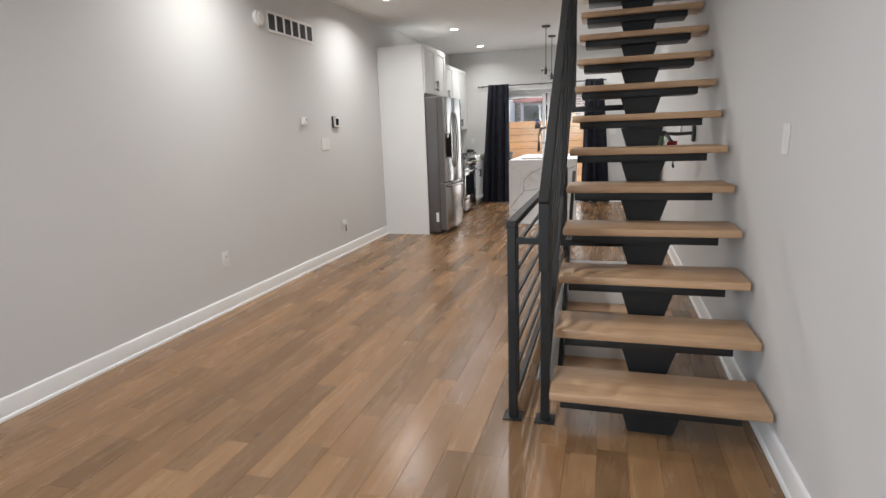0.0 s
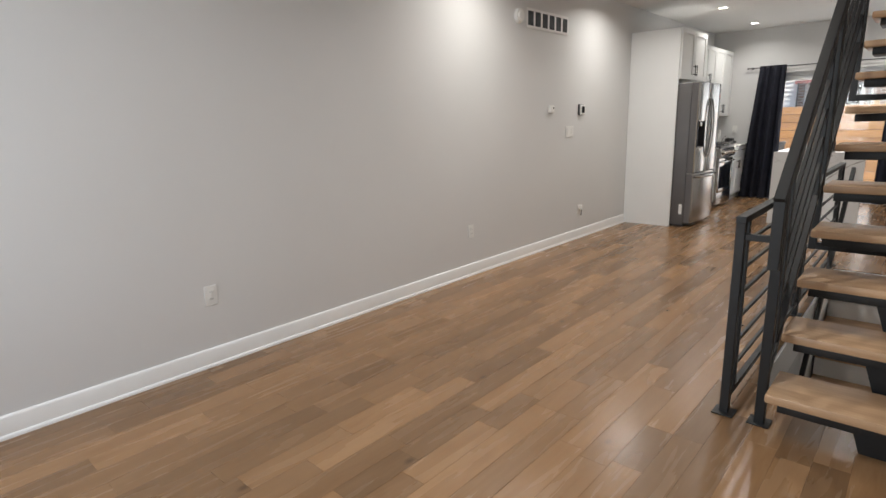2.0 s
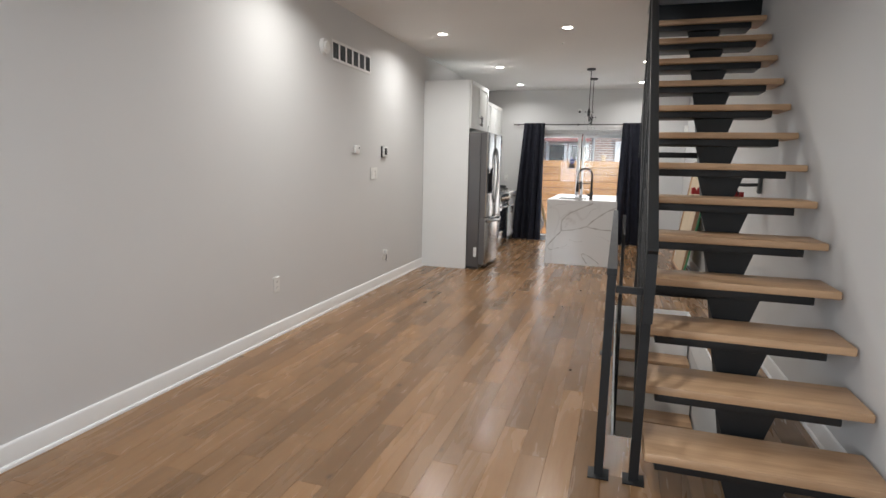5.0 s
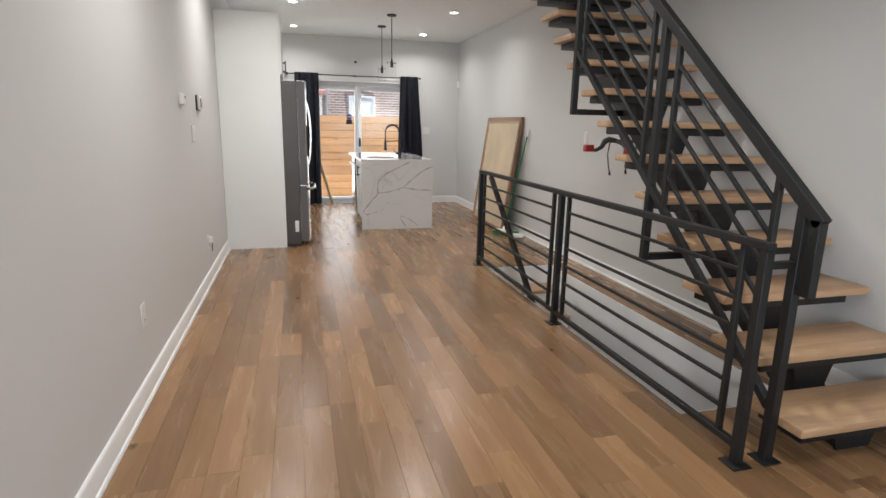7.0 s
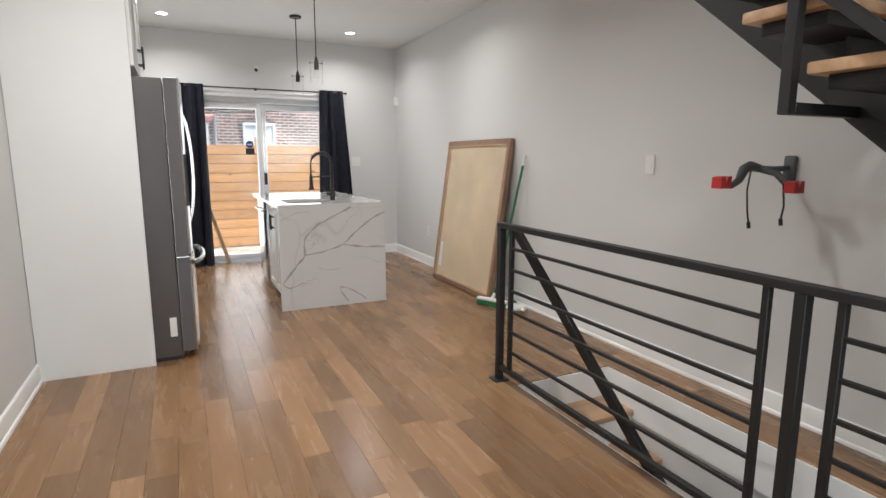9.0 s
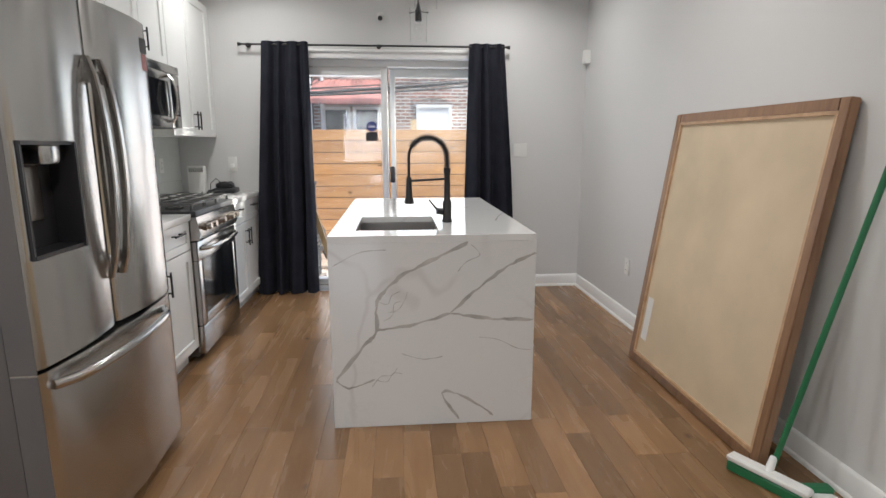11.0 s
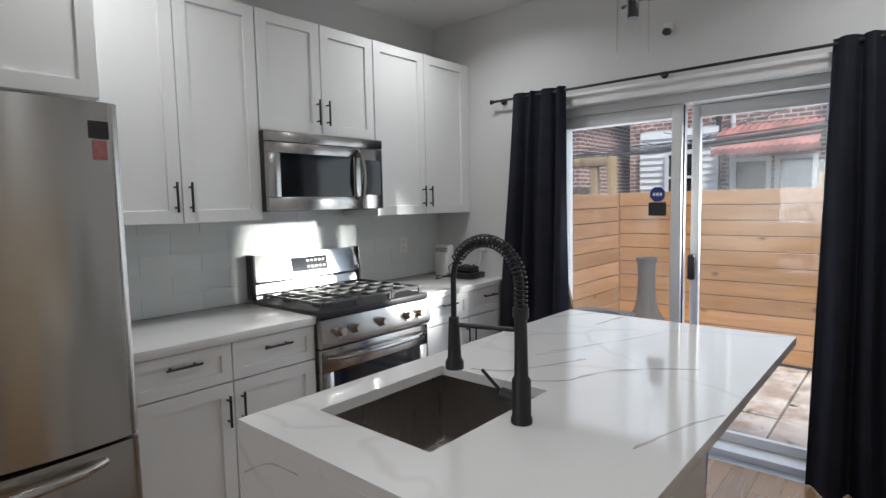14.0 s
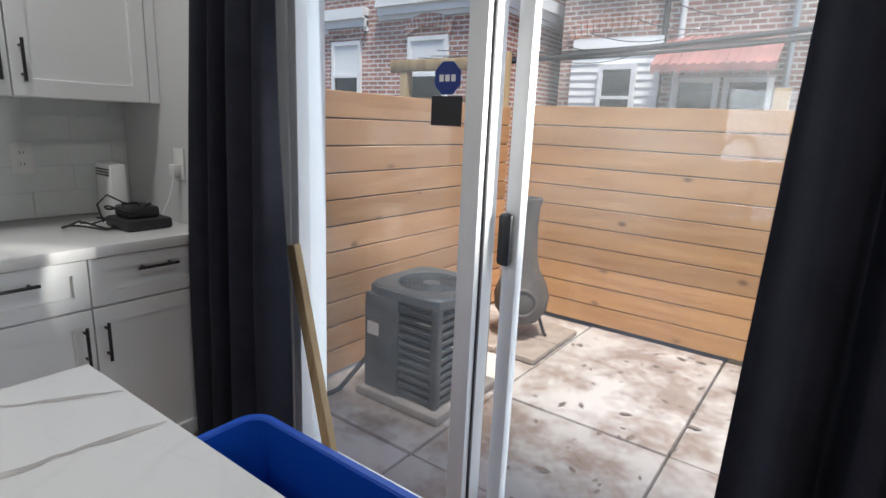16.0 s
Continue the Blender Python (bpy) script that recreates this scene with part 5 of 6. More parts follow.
for pts in ([(0.75, 3.71, 1.245), (0.735, 3.71, 1.15), (0.75, 3.71, 1.05), (0.765, 3.71, 1.0)], [(0.80, 3.65, 1.245), (0.86, 3.62, 1.18), (0.865, 3.61, 1.08), (0.85, 3.61, 1.02)]):
    b = nb()
    tube(b, pts, 0.0045, 6)
    rod(b, pts[-1], (pts[-1][0] + 0.006, pts[-1][1], pts[-1][2] - 0.03), 0.009, seg=8)
    part("strap", b, M_BLACK, hk)

# ---- wall fittings ----
def plate(name, side, u, z, w, h, label, category, inner="rocker", group=""):
    """A switch or outlet plate on the west, east or north wall."""
    face = {"w": XL, "e": XR, "n": YB}[side]
    sg = 1 if side == "w" else -1
    at = (u, face, z) if side == "n" else (face, u, z)
    p = thing(name, at, label, category, group)

    def bx(bm, du0, du1, z0, z1, d0, d1, bev=0.0015):
        lo, hi = sorted((face + sg * d0, face + sg * d1))
        if side == "n":
            box(bm, u + du0, u + du1, lo, hi, z0, z1, bev, 1)
        else:
            box(bm, lo, hi, u + du0, u + du1, z0, z1, bev, 1)
    b = nb()
    bx(b, -w / 2, w / 2, z - h / 2, z + h / 2, 0.0008, 0.007, 0.002)
    part("plate", b, M_PLASTIC, p)
    if inner == "rocker":
        n = max(1, round(w / 0.07))
        for k in range(n):
            c = -w / 2 + w * (k + 0.5) / n
            b = nb()
            bx(b, c - 0.016, c + 0.016, z - 0.033, z + 0.033, 0.007, 0.0105)
            part("rocker", b, M_PLASTIC, p)
    else:
        for dz in (-0.022, 0.022):
            b = nb()
            bx(b, -0.016, 0.016, z + dz - 0.015, z + dz + 0.015, 0.007, 0.0095)
            rc = part("receptacle", b, M_PLASTIC, p)
            for du in (-0.006, 0.006):
                b = nb()
                bx(b, du - 0.001, du + 0.001, z + dz - 0.004, z + dz + 0.006, 0.0095, 0.0102, 0)
                part("slot", b, M_DARKPLASTIC, rc)
    return p


OUT = "white duplex power outlet low on the wall"
plate("power_outlet", "w", 2.42, 0.411, 0.075, 0.118, OUT, "outlet", "duplex", "wall outlets")
plate("power_outlet", "w", -0.011, 0.428, 0.075, 0.118, OUT, "outlet", "duplex", "wall outlets")
o3 = plate("power_outlet", "w", 4.465, 0.345, 0.075, 0.118, "white power outlet with a small adapter plugged in", "outlet", "duplex", "wall outlets")
b = nb()
box(b, XL + 0.0105, XL + 0.045, 4.445, 4.485, 0.345, 0.395, 0.006)
part("adapter", b, M_PLASTIC, o3)
b = nb()
rod(b, (XL + 0.035, 4.465, 0.346), (XL + 0.03, 4.465, 0.27), 0.005, seg=8)
part("cord", b, M_DARKPLASTIC, o3)
plate("power_outlet", "e", 8.06, 0.425, 0.075, 0.118, OUT, "outlet", "duplex", "wall outlets")
plate("light_switch", "w", 4.19, 1.252, 0.165, 0.118, "white triple rocker light switch", "light switch")
plate("light_switch", "e", 1.348, 1.254, 0.075, 0.12, "white rocker light switch beside the stairs", "light switch")
plate("light_switch", "e", 4.585, 1.262, 0.075, 0.12, "white rocker light switch under the stairs", "light switch")
plate("light_switch", "n", 0.44, 1.262, 0.12, 0.118, "white double light switch beside the curtain", "light switch")
plate("power_outlet", "w", 8.78, 1.15, 0.075, 0.118, "white outlet on the tiled backsplash", "outlet", "duplex", "wall outlets")

vt = thing("wall_vent", (XL, 3.707, 2.335), "white wall register with six dark slotted openings", "vent")
b = nb()
V0, V1, VZ0, VZ1 = 3.315, 4.098, 2.245, 2.425
box(b, XL + 0.001, XL + 0.010, V0, V1, VZ0, VZ0 + 0.024, 0.002, 1)
box(b, XL + 0.001, XL + 0.010, V0, V1, VZ1 - 0.024, VZ1, 0.002, 1)
nW = 6
ww = (V1 - V0) / nW
for k in range(nW + 1):
    y = V0 + k * ww
    box(b, XL + 0.001, XL + 0.0095, max(V0, y - 0.014), min(V1, y + 0.014), VZ0 + 0.024, VZ1 - 0.024)
part("frame", b, M_TRIM, vt)
# near-black sheet stands in for the shaded duct behind the slots
b = nb()
box(b, XL + 0.0006, XL + 0.002, V0 + 0.01, V1 - 0.01, VZ0 + 0.01, VZ1 - 0.01)
part("backing", b, M_SHADOWGAP, vt)
for k in range(nW):
    for j in range(9):
        b = nb()
        y = V0 + k * ww + 0.016 + j * (ww - 0.032) / 8.5
        box(b, XL + 0.0025, XL + 0.008, y, y + 0.004, VZ0 + 0.024, VZ1 - 0.024)
        part("slat", b, M_ACGREY, vt)

sd = thing("smoke_alarm", (XL, 3.175, 2.33), "round white smoke alarm on the wall", "smoke alarm")
b = nb()
rod(b, (XL + 0.001, 3.175, 2.33), (XL + 0.03, 3.175, 2.33), 0.066, 0.062, seg=28)
bd = part("body", b, M_PLASTIC, sd)
b = nb()
rod(b, (XL + 0.03, 3.175, 2.33), (XL + 0.042, 3.175, 2.33), 0.045, 0.038, seg=24)
part("cover", b, M_PLASTIC, bd)
sn = thing("door_chime", (XL, 3.77, 1.487), "small white wall sensor box", "sensor")
b = nb()
box(b, XL + 0.001, XL + 0.03, 3.73, 3.815, 1.45, 1.525, 0.008)
part("body", b, M_PLASTIC, sn)
b = nb()
box(b, XL + 0.03, XL + 0.032, 3.785, 3.803, 1.492, 1.51)
part("window", b, M_DARKPLASTIC, sn)
th = thing("thermostat", (XL, 4.44, 1.485), "square black screen thermostat with a white rim", "thermostat")
b = nb()
box(b, XL + 0.001, XL + 0.012, 4.375, 4.505, 1.425, 1.545, 0.004)
part("base", b, M_DARKPLASTIC, th)
b = nb()
box(b, XL + 0.0125, XL + 0.03, 4.39, 4.50, 1.43, 1.54, 0.006)
bz = part("bezel", b, M_PLASTIC, th)
b = nb()
box(b, XL + 0.0302, XL + 0.0315, 4.412, 4.478, 1.45, 1.52)
part("screen", b, M_DARKGLASS, bz)
al = thing("alarm_sensor", (XR, 9.10, 2.06), "small white alarm sensor high in the corner", "sensor")
b = nb()
prism(b, [(XR - 0.001, 9.06), (XR - 0.045, 9.08), (XR - 0.05, 9.13), (XR - 0.03, 9.155), (XR - 0.001, 9.16)], "z", 2.0, 2.11)
part("body", b, M_PLASTIC, al)
cm = thing("security_camera", (-0.783, YB, 2.36), "tiny white and black wall camera above the door", "camera")
b = nb()
box(b, -0.81, -0.756, YB - 0.03, YB - 0.001, 2.355, 2.40, 0.006)
part("mount", b, M_PLASTIC, cm)
b = nb()
rod(b, (-0.783, YB - 0.03, 2.352), (-0.783, YB - 0.06, 2.345), 0.02, seg=16)
part("lens", b, M_DARKPLASTIC, cm)
cv = thing("ceiling_vent", (-0.28, 2.72, ZC), "small square ceiling register", "vent")
b = nb()
for bx in ((-0.40, -0.16, 2.66, 2.675), (-0.40, -0.16, 2.765, 2.78), (-0.40, -0.385, 2.675, 2.765), (-0.175, -0.16, 2.675, 2.765)):
    box(b, *bx, ZC - 0.008, ZC - 0.0005)
part("frame", b, M_TRIM, cv)
for k in range(5):
    b = nb()
    box(b, -0.384, -0.176, 2.678 + 0.0175 * k, 2.684 + 0.0175 * k, ZC - 0.007, ZC - 0.0006)
    part("slat", b, M_ACGREY, cv)
ca = thing("smoke_alarm", (-0.55, 2.06, ZC), "round white smoke alarm on the ceiling", "smoke alarm")
b = nb()
lathe(b, -0.55, 2.06, [(0.0, ZC - 0.035), (0.05, ZC - 0.034), (0.062, ZC - 0.02), (0.065, ZC - 0.0005)], 28)
part("body", b, M_PLASTIC, ca)
for x, y in ((-0.75, 5.4), (-0.75, 3.5), (-0.66, 7.4)):
    s = thing("sprinkler_head", (x, y, ZC), "tiny white concealed ceiling sprinkler", "sprinkler", "ceiling sprinklers")
    b = nb()
    lathe(b, x, y, [(0.0, ZC - 0.012), (0.012, ZC - 0.011), (0.014, ZC - 0.004), (0.028, ZC - 0.003), (0.03, ZC - 0.0005)], 16)
    part("cap", b, M_PLASTIC, s)
b = nb()
box(b, -1.812, -1.772, 5.7765, 5.779, 0.165, 0.29)
part("label", b, M_PLASTIC, fr, "white paper label on the fridge side")

# ---- stickers on the glass ----
stc = thing("window_sticker", (-0.885, 9.28, 1.45), "octagonal dark blue alarm sticker on the glass", "sticker")
GYS = YB + 0.1255
b = nb()
prism(b, [(-0.884 + 0.047 * math.cos(math.pi / 8 + k * math.pi / 4), 1.47 + 0.047 * math.sin(math.pi / 8 + k * math.pi / 4)) for k in range(8)], "y", GYS - 0.0015, GYS)
part("badge", b, M_SIGNBLUE, stc)
b = nb()
for k in range(3):
    box(b, -0.911 + 0.02 * k, -0.897 + 0.02 * k, GYS - 0.0025, GYS - 0.0016, 1.461, 1.479)
part("mark", b, M_PLASTIC, stc)
st2 = thing("window_notice", (-0.9, 9.28, 1.36), "small black rectangular notice stuck on the glass", "sticker")
b = nb()
box(b, -0.936, -0.832, GYS - 0.0015, GYS, 1.343, 1.423)
part("card", b, M_DARKPLASTIC, st2)

# ---- things on the counter ----
rt = thing("wifi_router", (-2.30, 9.02, 0.915), "white upright plastic router standing on the counter", "router")
b = nb()
box(b, -2.40, -2.26, 8.985, 9.045, 0.916, 1.14, 0.012)
bd = part("body", b, M_PLASTIC, rt)
for k in range(7):
    for j in range(3):
        b = nb()
        box(b, -2.385 + 0.017 * k, -2.374 + 0.017 * k, 8.983, 8.986, 1.098 + 0.011 * j, 1.092 + 0.011 * j)
        part("vent_slot", b, M_DARKPLASTIC, bd)
mo = thing("battery_charger", (-2.09, 9.02, 0.915), "black tool charger with coiled cables", "charger")
b = nb()
box(b, -2.19, -2.01, 8.92, 9.09, 0.916, 0.958, 0.012)
box(b, -2.17, -2.04, 8.945, 9.06, 0.956, 1.0, 0.014)
part("body", b, M_DARKPLASTIC, mo)
r = random.Random(4)
for q in range(4):
    b = nb()
    cx, cy = -2.10 - 0.06 * (q > 1), 9.0 - 0.05 * q
    tube(b, [(cx + (0.05 + 0.012 * q) * math.cos(a + q), cy + (0.045 + 0.01 * q) * math.sin(a + q), 0.995 + 0.012 * math.sin(2 * a) if q < 2 else 0.922 + 0.012 * (1 + math.sin(2 * a + q))) for a in [5.6 * k / 24 for k in range(25)]], 0.004, 6)
    part("cable", b, M_CABLE, mo)
b = nb()
tube(b, [(-2.2, 8.92, 0.93), (-2.19, 8.90, 1.0), (-2.15, 8.92, 1.04), (-2.13, 8.98, 1.0)], 0.0035, 6)
part("cable", b, M_CABLE, mo)
b = nb()
tube(b, [(-2.24, 8.97, 0.92), (-2.27, 8.86, 0.921), (-2.21, 8.83, 0.93), (-2.17, 8.89, 0.925)], 0.003, 6)
part("cable", b, M_PLASTIC, mo)
ph_ = thing("wall_charger", (-2.08, YB, 1.15), "white phone charger plugged in at the back wall", "charger")
b = nb()
box(b, -2.115, -2.04, YB - 0.007, YB - 0.001, 1.09, 1.21, 0.002)
part("plate", b, M_PLASTIC, ph_)
b = nb()
box(b, -2.095, -2.06, YB - 0.04, YB - 0.0075, 1.10, 1.15, 0.006)
part("plug", b, M_PLASTIC, ph_)
b = nb()
tube(b, [(-2.078, YB - 0.03, 1.10), (-2.08, YB - 0.05, 1.02), (-2.10, YB - 0.07, 0.96), (-2.09, YB - 0.085, 0.93)], 0.0025, 6)
part("cord", b, M_PLASTIC, ph_)

# ---- blue bin and timber offcut by the door ----
bn = thing("recycling_bin", (-0.52, 8.48, 0), "tall open blue plastic recycling bin on the floor", "bin")
bx0, bx1, by0, by1, bh = -0.80, -0.36, 8.41, 8.61, 0.80


def round_loop(bm, out, z, rad=0.045, seg=6):
    """A rectangle with round corners at height z, out wider than the bin's mouth."""
    pts = []
    for cx, cy, a0 in ((bx1 - rad, by1 - rad, 0), (bx0 + rad, by1 - rad, 90), (bx0 + rad, by0 + rad, 180), (bx1 - rad, by0 + rad, 270)):
        for k in range(seg + 1):
            a = math.radians(a0 + 90 * k / seg)
            pts.append(bm.verts.new((cx + (rad + out) * math.cos(a), cy + (rad + out) * math.sin(a), z)))
    return pts


def skin(bm, loops):
    for A, B in zip(loops, loops[1:]):
        for k in range(len(A)):
            bm.faces.new((A[k], A[(k + 1) % len(A)], B[(k + 1) % len(A)], B[k]))


b = nb()
loops = [round_loop(b, o, z) for o, z in ((-0.035, 0.004), (-0.009, bh - 0.034), (-0.009, bh - 0.004), (-0.013, bh - 0.004), (-0.040, 0.012))]
skin(b, loops)
b.faces.new(loops[0])
b.faces.new(loops[-1])
part("tub", b, M_BLUE, bn)
b = nb()
loops = [round_loop(b, o, z) for o, z in ((-0.0085, bh - 0.032), (0.004, bh - 0.032), (0.0055, bh - 0.028), (0.0055, bh - 0.005), (0.002, bh), (-0.010, bh), (-0.0128, bh - 0.004))]
skin(b, loops)
part("rim", b, M_BLUE, bn)
b = nb()
bar(b, (-1.21, 9.205, 0.004), (-1.465, 9.222, 0.92), 0.045, 0.03, 0.003, up=(0, 1, 0))
solo("timber_offcut", b, M_OLDWOOD, "rough tan timber stick leaning on the door frame", "timber")

# ---- outside: ground, patio, fences ----
b = nb()
box(b, -400, 400, YB + 0.26, 900, ZP - 0.3, ZP - 0.07)
solo("ground", b, M_EARTH, "bare winter ground and alley beyond the yard", "ground", "", "structure")
patio = thing("patio", (-1.0, 10.8, ZP), "weathered concrete patio slabs with pale salt stains and dead leaves", "patio", "", "structure")
SXS, SYS = (-2.5, -1.50, -0.47, 0.56, 1.6), (YB + 0.27, 9.95, 10.79, 12.33)
for i in range(len(SXS) - 1):
    for j in range(len(SYS) - 1):
        b = nb()
        box(b, SXS[i] + 0.008, SXS[i + 1] - 0.008, SYS[j] + 0.008, SYS[j + 1] - 0.008, ZP - 0.06, ZP + 0.004 * ((i + j) % 2), 0.006)
        part("slab", b, M_PATIO, patio)
lv = nb()
r = random.Random(12)
for k in range(130):
    x, y, a = r.uniform(-1.5, 0.4), r.uniform(9.9, 12.25), r.random() * 6.28
    s = 0.012 + 0.036 * r.random() ** 2
    z = ZP + 0.008
    pts = [lv.verts.new((x + s * u * math.cos(a) - s * 0.45 * v * math.sin(a), y + s * u * math.sin(a) + s * 0.45 * v * math.cos(a), z + 0.008 * r.random())) for u, v in ((-1, 0), (-0.3, 0.8), (0.5, 0.7), (1, 0), (0.4, -0.8), (-0.4, -0.7))]
    lv.faces.new(pts)
solo("dead_leaves", lv, M_LEAF, "scattered dry brown leaves on the patio", "leaves", "", "stuff")


def fence(name, axis, a0, a1, at, top, material, label, nboards=11):
    f = thing(name, ((a0 + a1) / 2, at, ZP) if axis == "x" else (at, (a0 + a1) / 2, ZP), label, "fence")
    h = (top - ZP - 0.02) / nboards
    for k in range(nboards):
        b = nb()
        z0 = ZP + 0.02 + k * h
        if axis == "x":
            box(b, a0, a1, at, at + 0.022, z0 + 0.0045, z0 + h - 0.0045, 0.003, 1)
        else:
            box(b, at - 0.022, at, a0, a1, z0 + 0.0045, z0 + h - 0.0045, 0.003, 1)
        part("board", b, material, f)
    n = 3
    for k in range(n):
        b = nb()
        u = a0 + 0.05 + (a1 - a0 - 0.1) * k / (n - 1)
        if axis == "x":
            box(b, u - 0.045, u + 0.045, at + 0.024, at + 0.114, ZP - 0.05, top + 0.14 if k == 1 else top - 0.02, 0.004)
        else:
            box(b, at - 0.114, at - 0.024, u - 0.045, u + 0.045, ZP - 0.05, top + 0.45 if k == 2 else top - 0.02, 0.004)
        part("post", b, M_OLDWOOD, f)
    # thin near-black sheet added behind the boards as shade in their gaps
    b = nb()
    if axis == "x":
        box(b, a0, a1, at + 0.0225, at + 0.0238, ZP + 0.02, top - 0.004)
    else:
        box(b, at - 0.0238, at - 0.0225, a0, a1, ZP + 0.02, top - 0.004)
    part("backing", b, M_SHADOWGAP, f)
    return f


fence("back_fence", "x", -2.42, 1.6, 12.35, 1.53, M_FENCE_X, "honey coloured horizontal cedar board fence across the yard")
fence("side_fence", "y", YB + 0.27, 12.34, -2.425, 1.512, M_FENCE_Y, "pinkish cedar board fence along the side of the yard")

# air conditioner
ac = thing("air_conditioner", (-1.84, 10.47, ZP), "grey outdoor air conditioning condenser on a pad", "air conditioner")
AX0, AX1, AY0, AY1 = -2.11, -1.59, 10.26, 10.80
b = nb()
box(b, AX0 - 0.05, AX1 + 0.05, AY0 - 0.05, AY1 + 0.05, ZP + 0.006, ZP + 0.06, 0.012)
part("pad", b, M_CONCRETE, ac)
# near-black block stands in for the shaded inside behind the louvres
b = nb()
box(b, AX0 + 0.03, AX1 - 0.03, AY0 + 0.03, AY1 - 0.03, ZP + 0.061, 0.39)
part("core", b, M_SHADOWGAP, ac)
z = ZP + 0.075
while z < 0.34:
    b = nb()
    box(b, AX0 + 0.004, AX1 - 0.004, AY0 + 0.004, AY1 - 0.004, z, z + 0.032, 0.008, 1)
    part("louvre", b, M_ACGREY, ac)
    z += 0.05
for cx, cy in ((AX0, AY0), (AX1, AY0), (AX0, AY1), (AX1, AY1)):
    b = nb()
    sx, sy = (1 if cx == AX0 else -1), (1 if cy == AY0 else -1)
    x0, x1 = sorted((cx, cx + 0.05 * sx))
    y0_, y1_ = sorted((cy, cy + 0.05 * sy))
    box(b, x0 - 0.001, x1, y0_ - 0.001, y1_, ZP + 0.061, 0.37, 0.012)
    part("corner_post", b, M_ACGREY, ac)
b = nb()
box(b, AX0 - 0.012, AX0 + 0.24, AY0 - 0.012, AY0 + 0.02, ZP + 0.061, 0.37, 0.006)
pn = part("service_panel", b, M_ACGREY, ac)
b = nb()
box(b, AX0 + 0.01, AX0 + 0.10, AY0 - 0.0145, AY0 - 0.0125, 0.12, 0.20)
part("label", b, M_PLASTIC, pn)
b = nb()
cx, cy = (AX0 + AX1) / 2, (AY0 + AY1) / 2
n = 32


def on_square(a, half):
    c, s = math.cos(a), math.sin(a)
    k = half / (abs(c) ** 6 + abs(s) ** 6) ** (1 / 6)
    return cx + k * c, cy + k * s


prev = None
for k in range(n + 1):
    a = 2 * math.pi * k / n
    o = on_square(a, 0.282)
    i_ = (cx + 0.20 * math.cos(a), cy + 0.20 * math.sin(a))
    cur = [b.verts.new((*o, 0.37)), b.verts.new((*o, 0.415)), b.verts.new((cx + (o[0] - cx) * 0.95, cy + (o[1] - cy) * 0.95, 0.43)), b.verts.new((*i_, 0.426)), b.verts.new((*i_, 0.391))]
    if prev:
        for q in range(4):
            b.faces.new((prev[q], prev[q + 1], cur[q + 1], cur[q]))
    prev = cur
part("top_cover", b, M_ACGREY, ac)
for q in range(7):
    b = nb()
    rr = 0.05 + 0.024 * q
    tube(b, [(cx + rr * math.cos(6.2832 * k / 28), cy + rr * math.sin(6.2832 * k / 28), 0.42) for k in range(29)], 0.003, 5)
    part("grille_ring", b, M_ACGREY, ac)
b = nb()
lathe(b, cx, cy, [(0.0, 0.426), (0.05, 0.423), (0.055, 0.41)], 20)
part("hub", b, M_ACGREY, ac)
b = nb()
tube(b, [(AX0 - 0.02, AY0 + 0.1, 0.0), (AX0 - 0.06, AY0 + 0.02, -0.1), (AX0 - 0.08, AY0 - 0.15, -0.22), (AX0 - 0.1, AY0 - 0.5, -0.24)], 0.015, 8)
part("line_set", b, M_BLACK, ac)

# clay chimney stove on a brick pad
ch = thing("chiminea", (-1.83, 11.65, ZP), "dark clay garden chimney stove standing on pavers", "chiminea")
b = nb()
C = (-1.83, 11.65)
lathe(b, *C, [(0.06, ZP + 0.16), (0.14, ZP + 0.18), (0.20, ZP + 0.28), (0.21, ZP + 0.38), (0.18, ZP + 0.48), (0.12, ZP + 0.58), (0.095, ZP + 0.70), (0.085, ZP + 0.90), (0.09, ZP + 1.06), (0.105, ZP + 1.09), (0.105, ZP + 1.12), (0.085, ZP + 1.12), (0.075, ZP + 0.95)], 26)
part("body", b, M_CLAY, ch)
b = nb()
tube(b, [(C[0] + 0.10 + 0.10 * math.cos(a) * 0.85, C[1] - 0.165 + 0.10 * math.cos(a) * 0.52, ZP + 0.36 + 0.10 * math.sin(a)) for a in [6.2832 * k / 20 for k in range(21)]], 0.016, 8)
part("mouth_rim", b, M_CLAY, ch)
for k in range(3):
    a = 2.09 * k + 0.5
    b = nb()
    tube(b, [(C[0] + 0.14 * math.cos(a), C[1] + 0.14 * math.sin(a), ZP + 0.22), (C[0] + 0.19 * math.cos(a), C[1] + 0.19 * math.sin(a), ZP + 0.08), (C[0] + 0.21 * math.cos(a), C[1] + 0.21 * math.sin(a), ZP + 0.05)], 0.013, 6)
    part("leg", b, M_BLACK, ch)
for k in range(2):
    for j in range(2):
        b = nb()
        x0, y0_ = -2.14 + 0.32 * k, 11.29 + 0.38 * j
        box(b, x0, x0 + 0.31, y0_, y0_ + 0.37, ZP + 0.006, ZP + 0.048, 0.006)
        solo("paver", b, M_PAVER, "flat square concrete paver under the garden stove", "paver", "pavers under the stove")

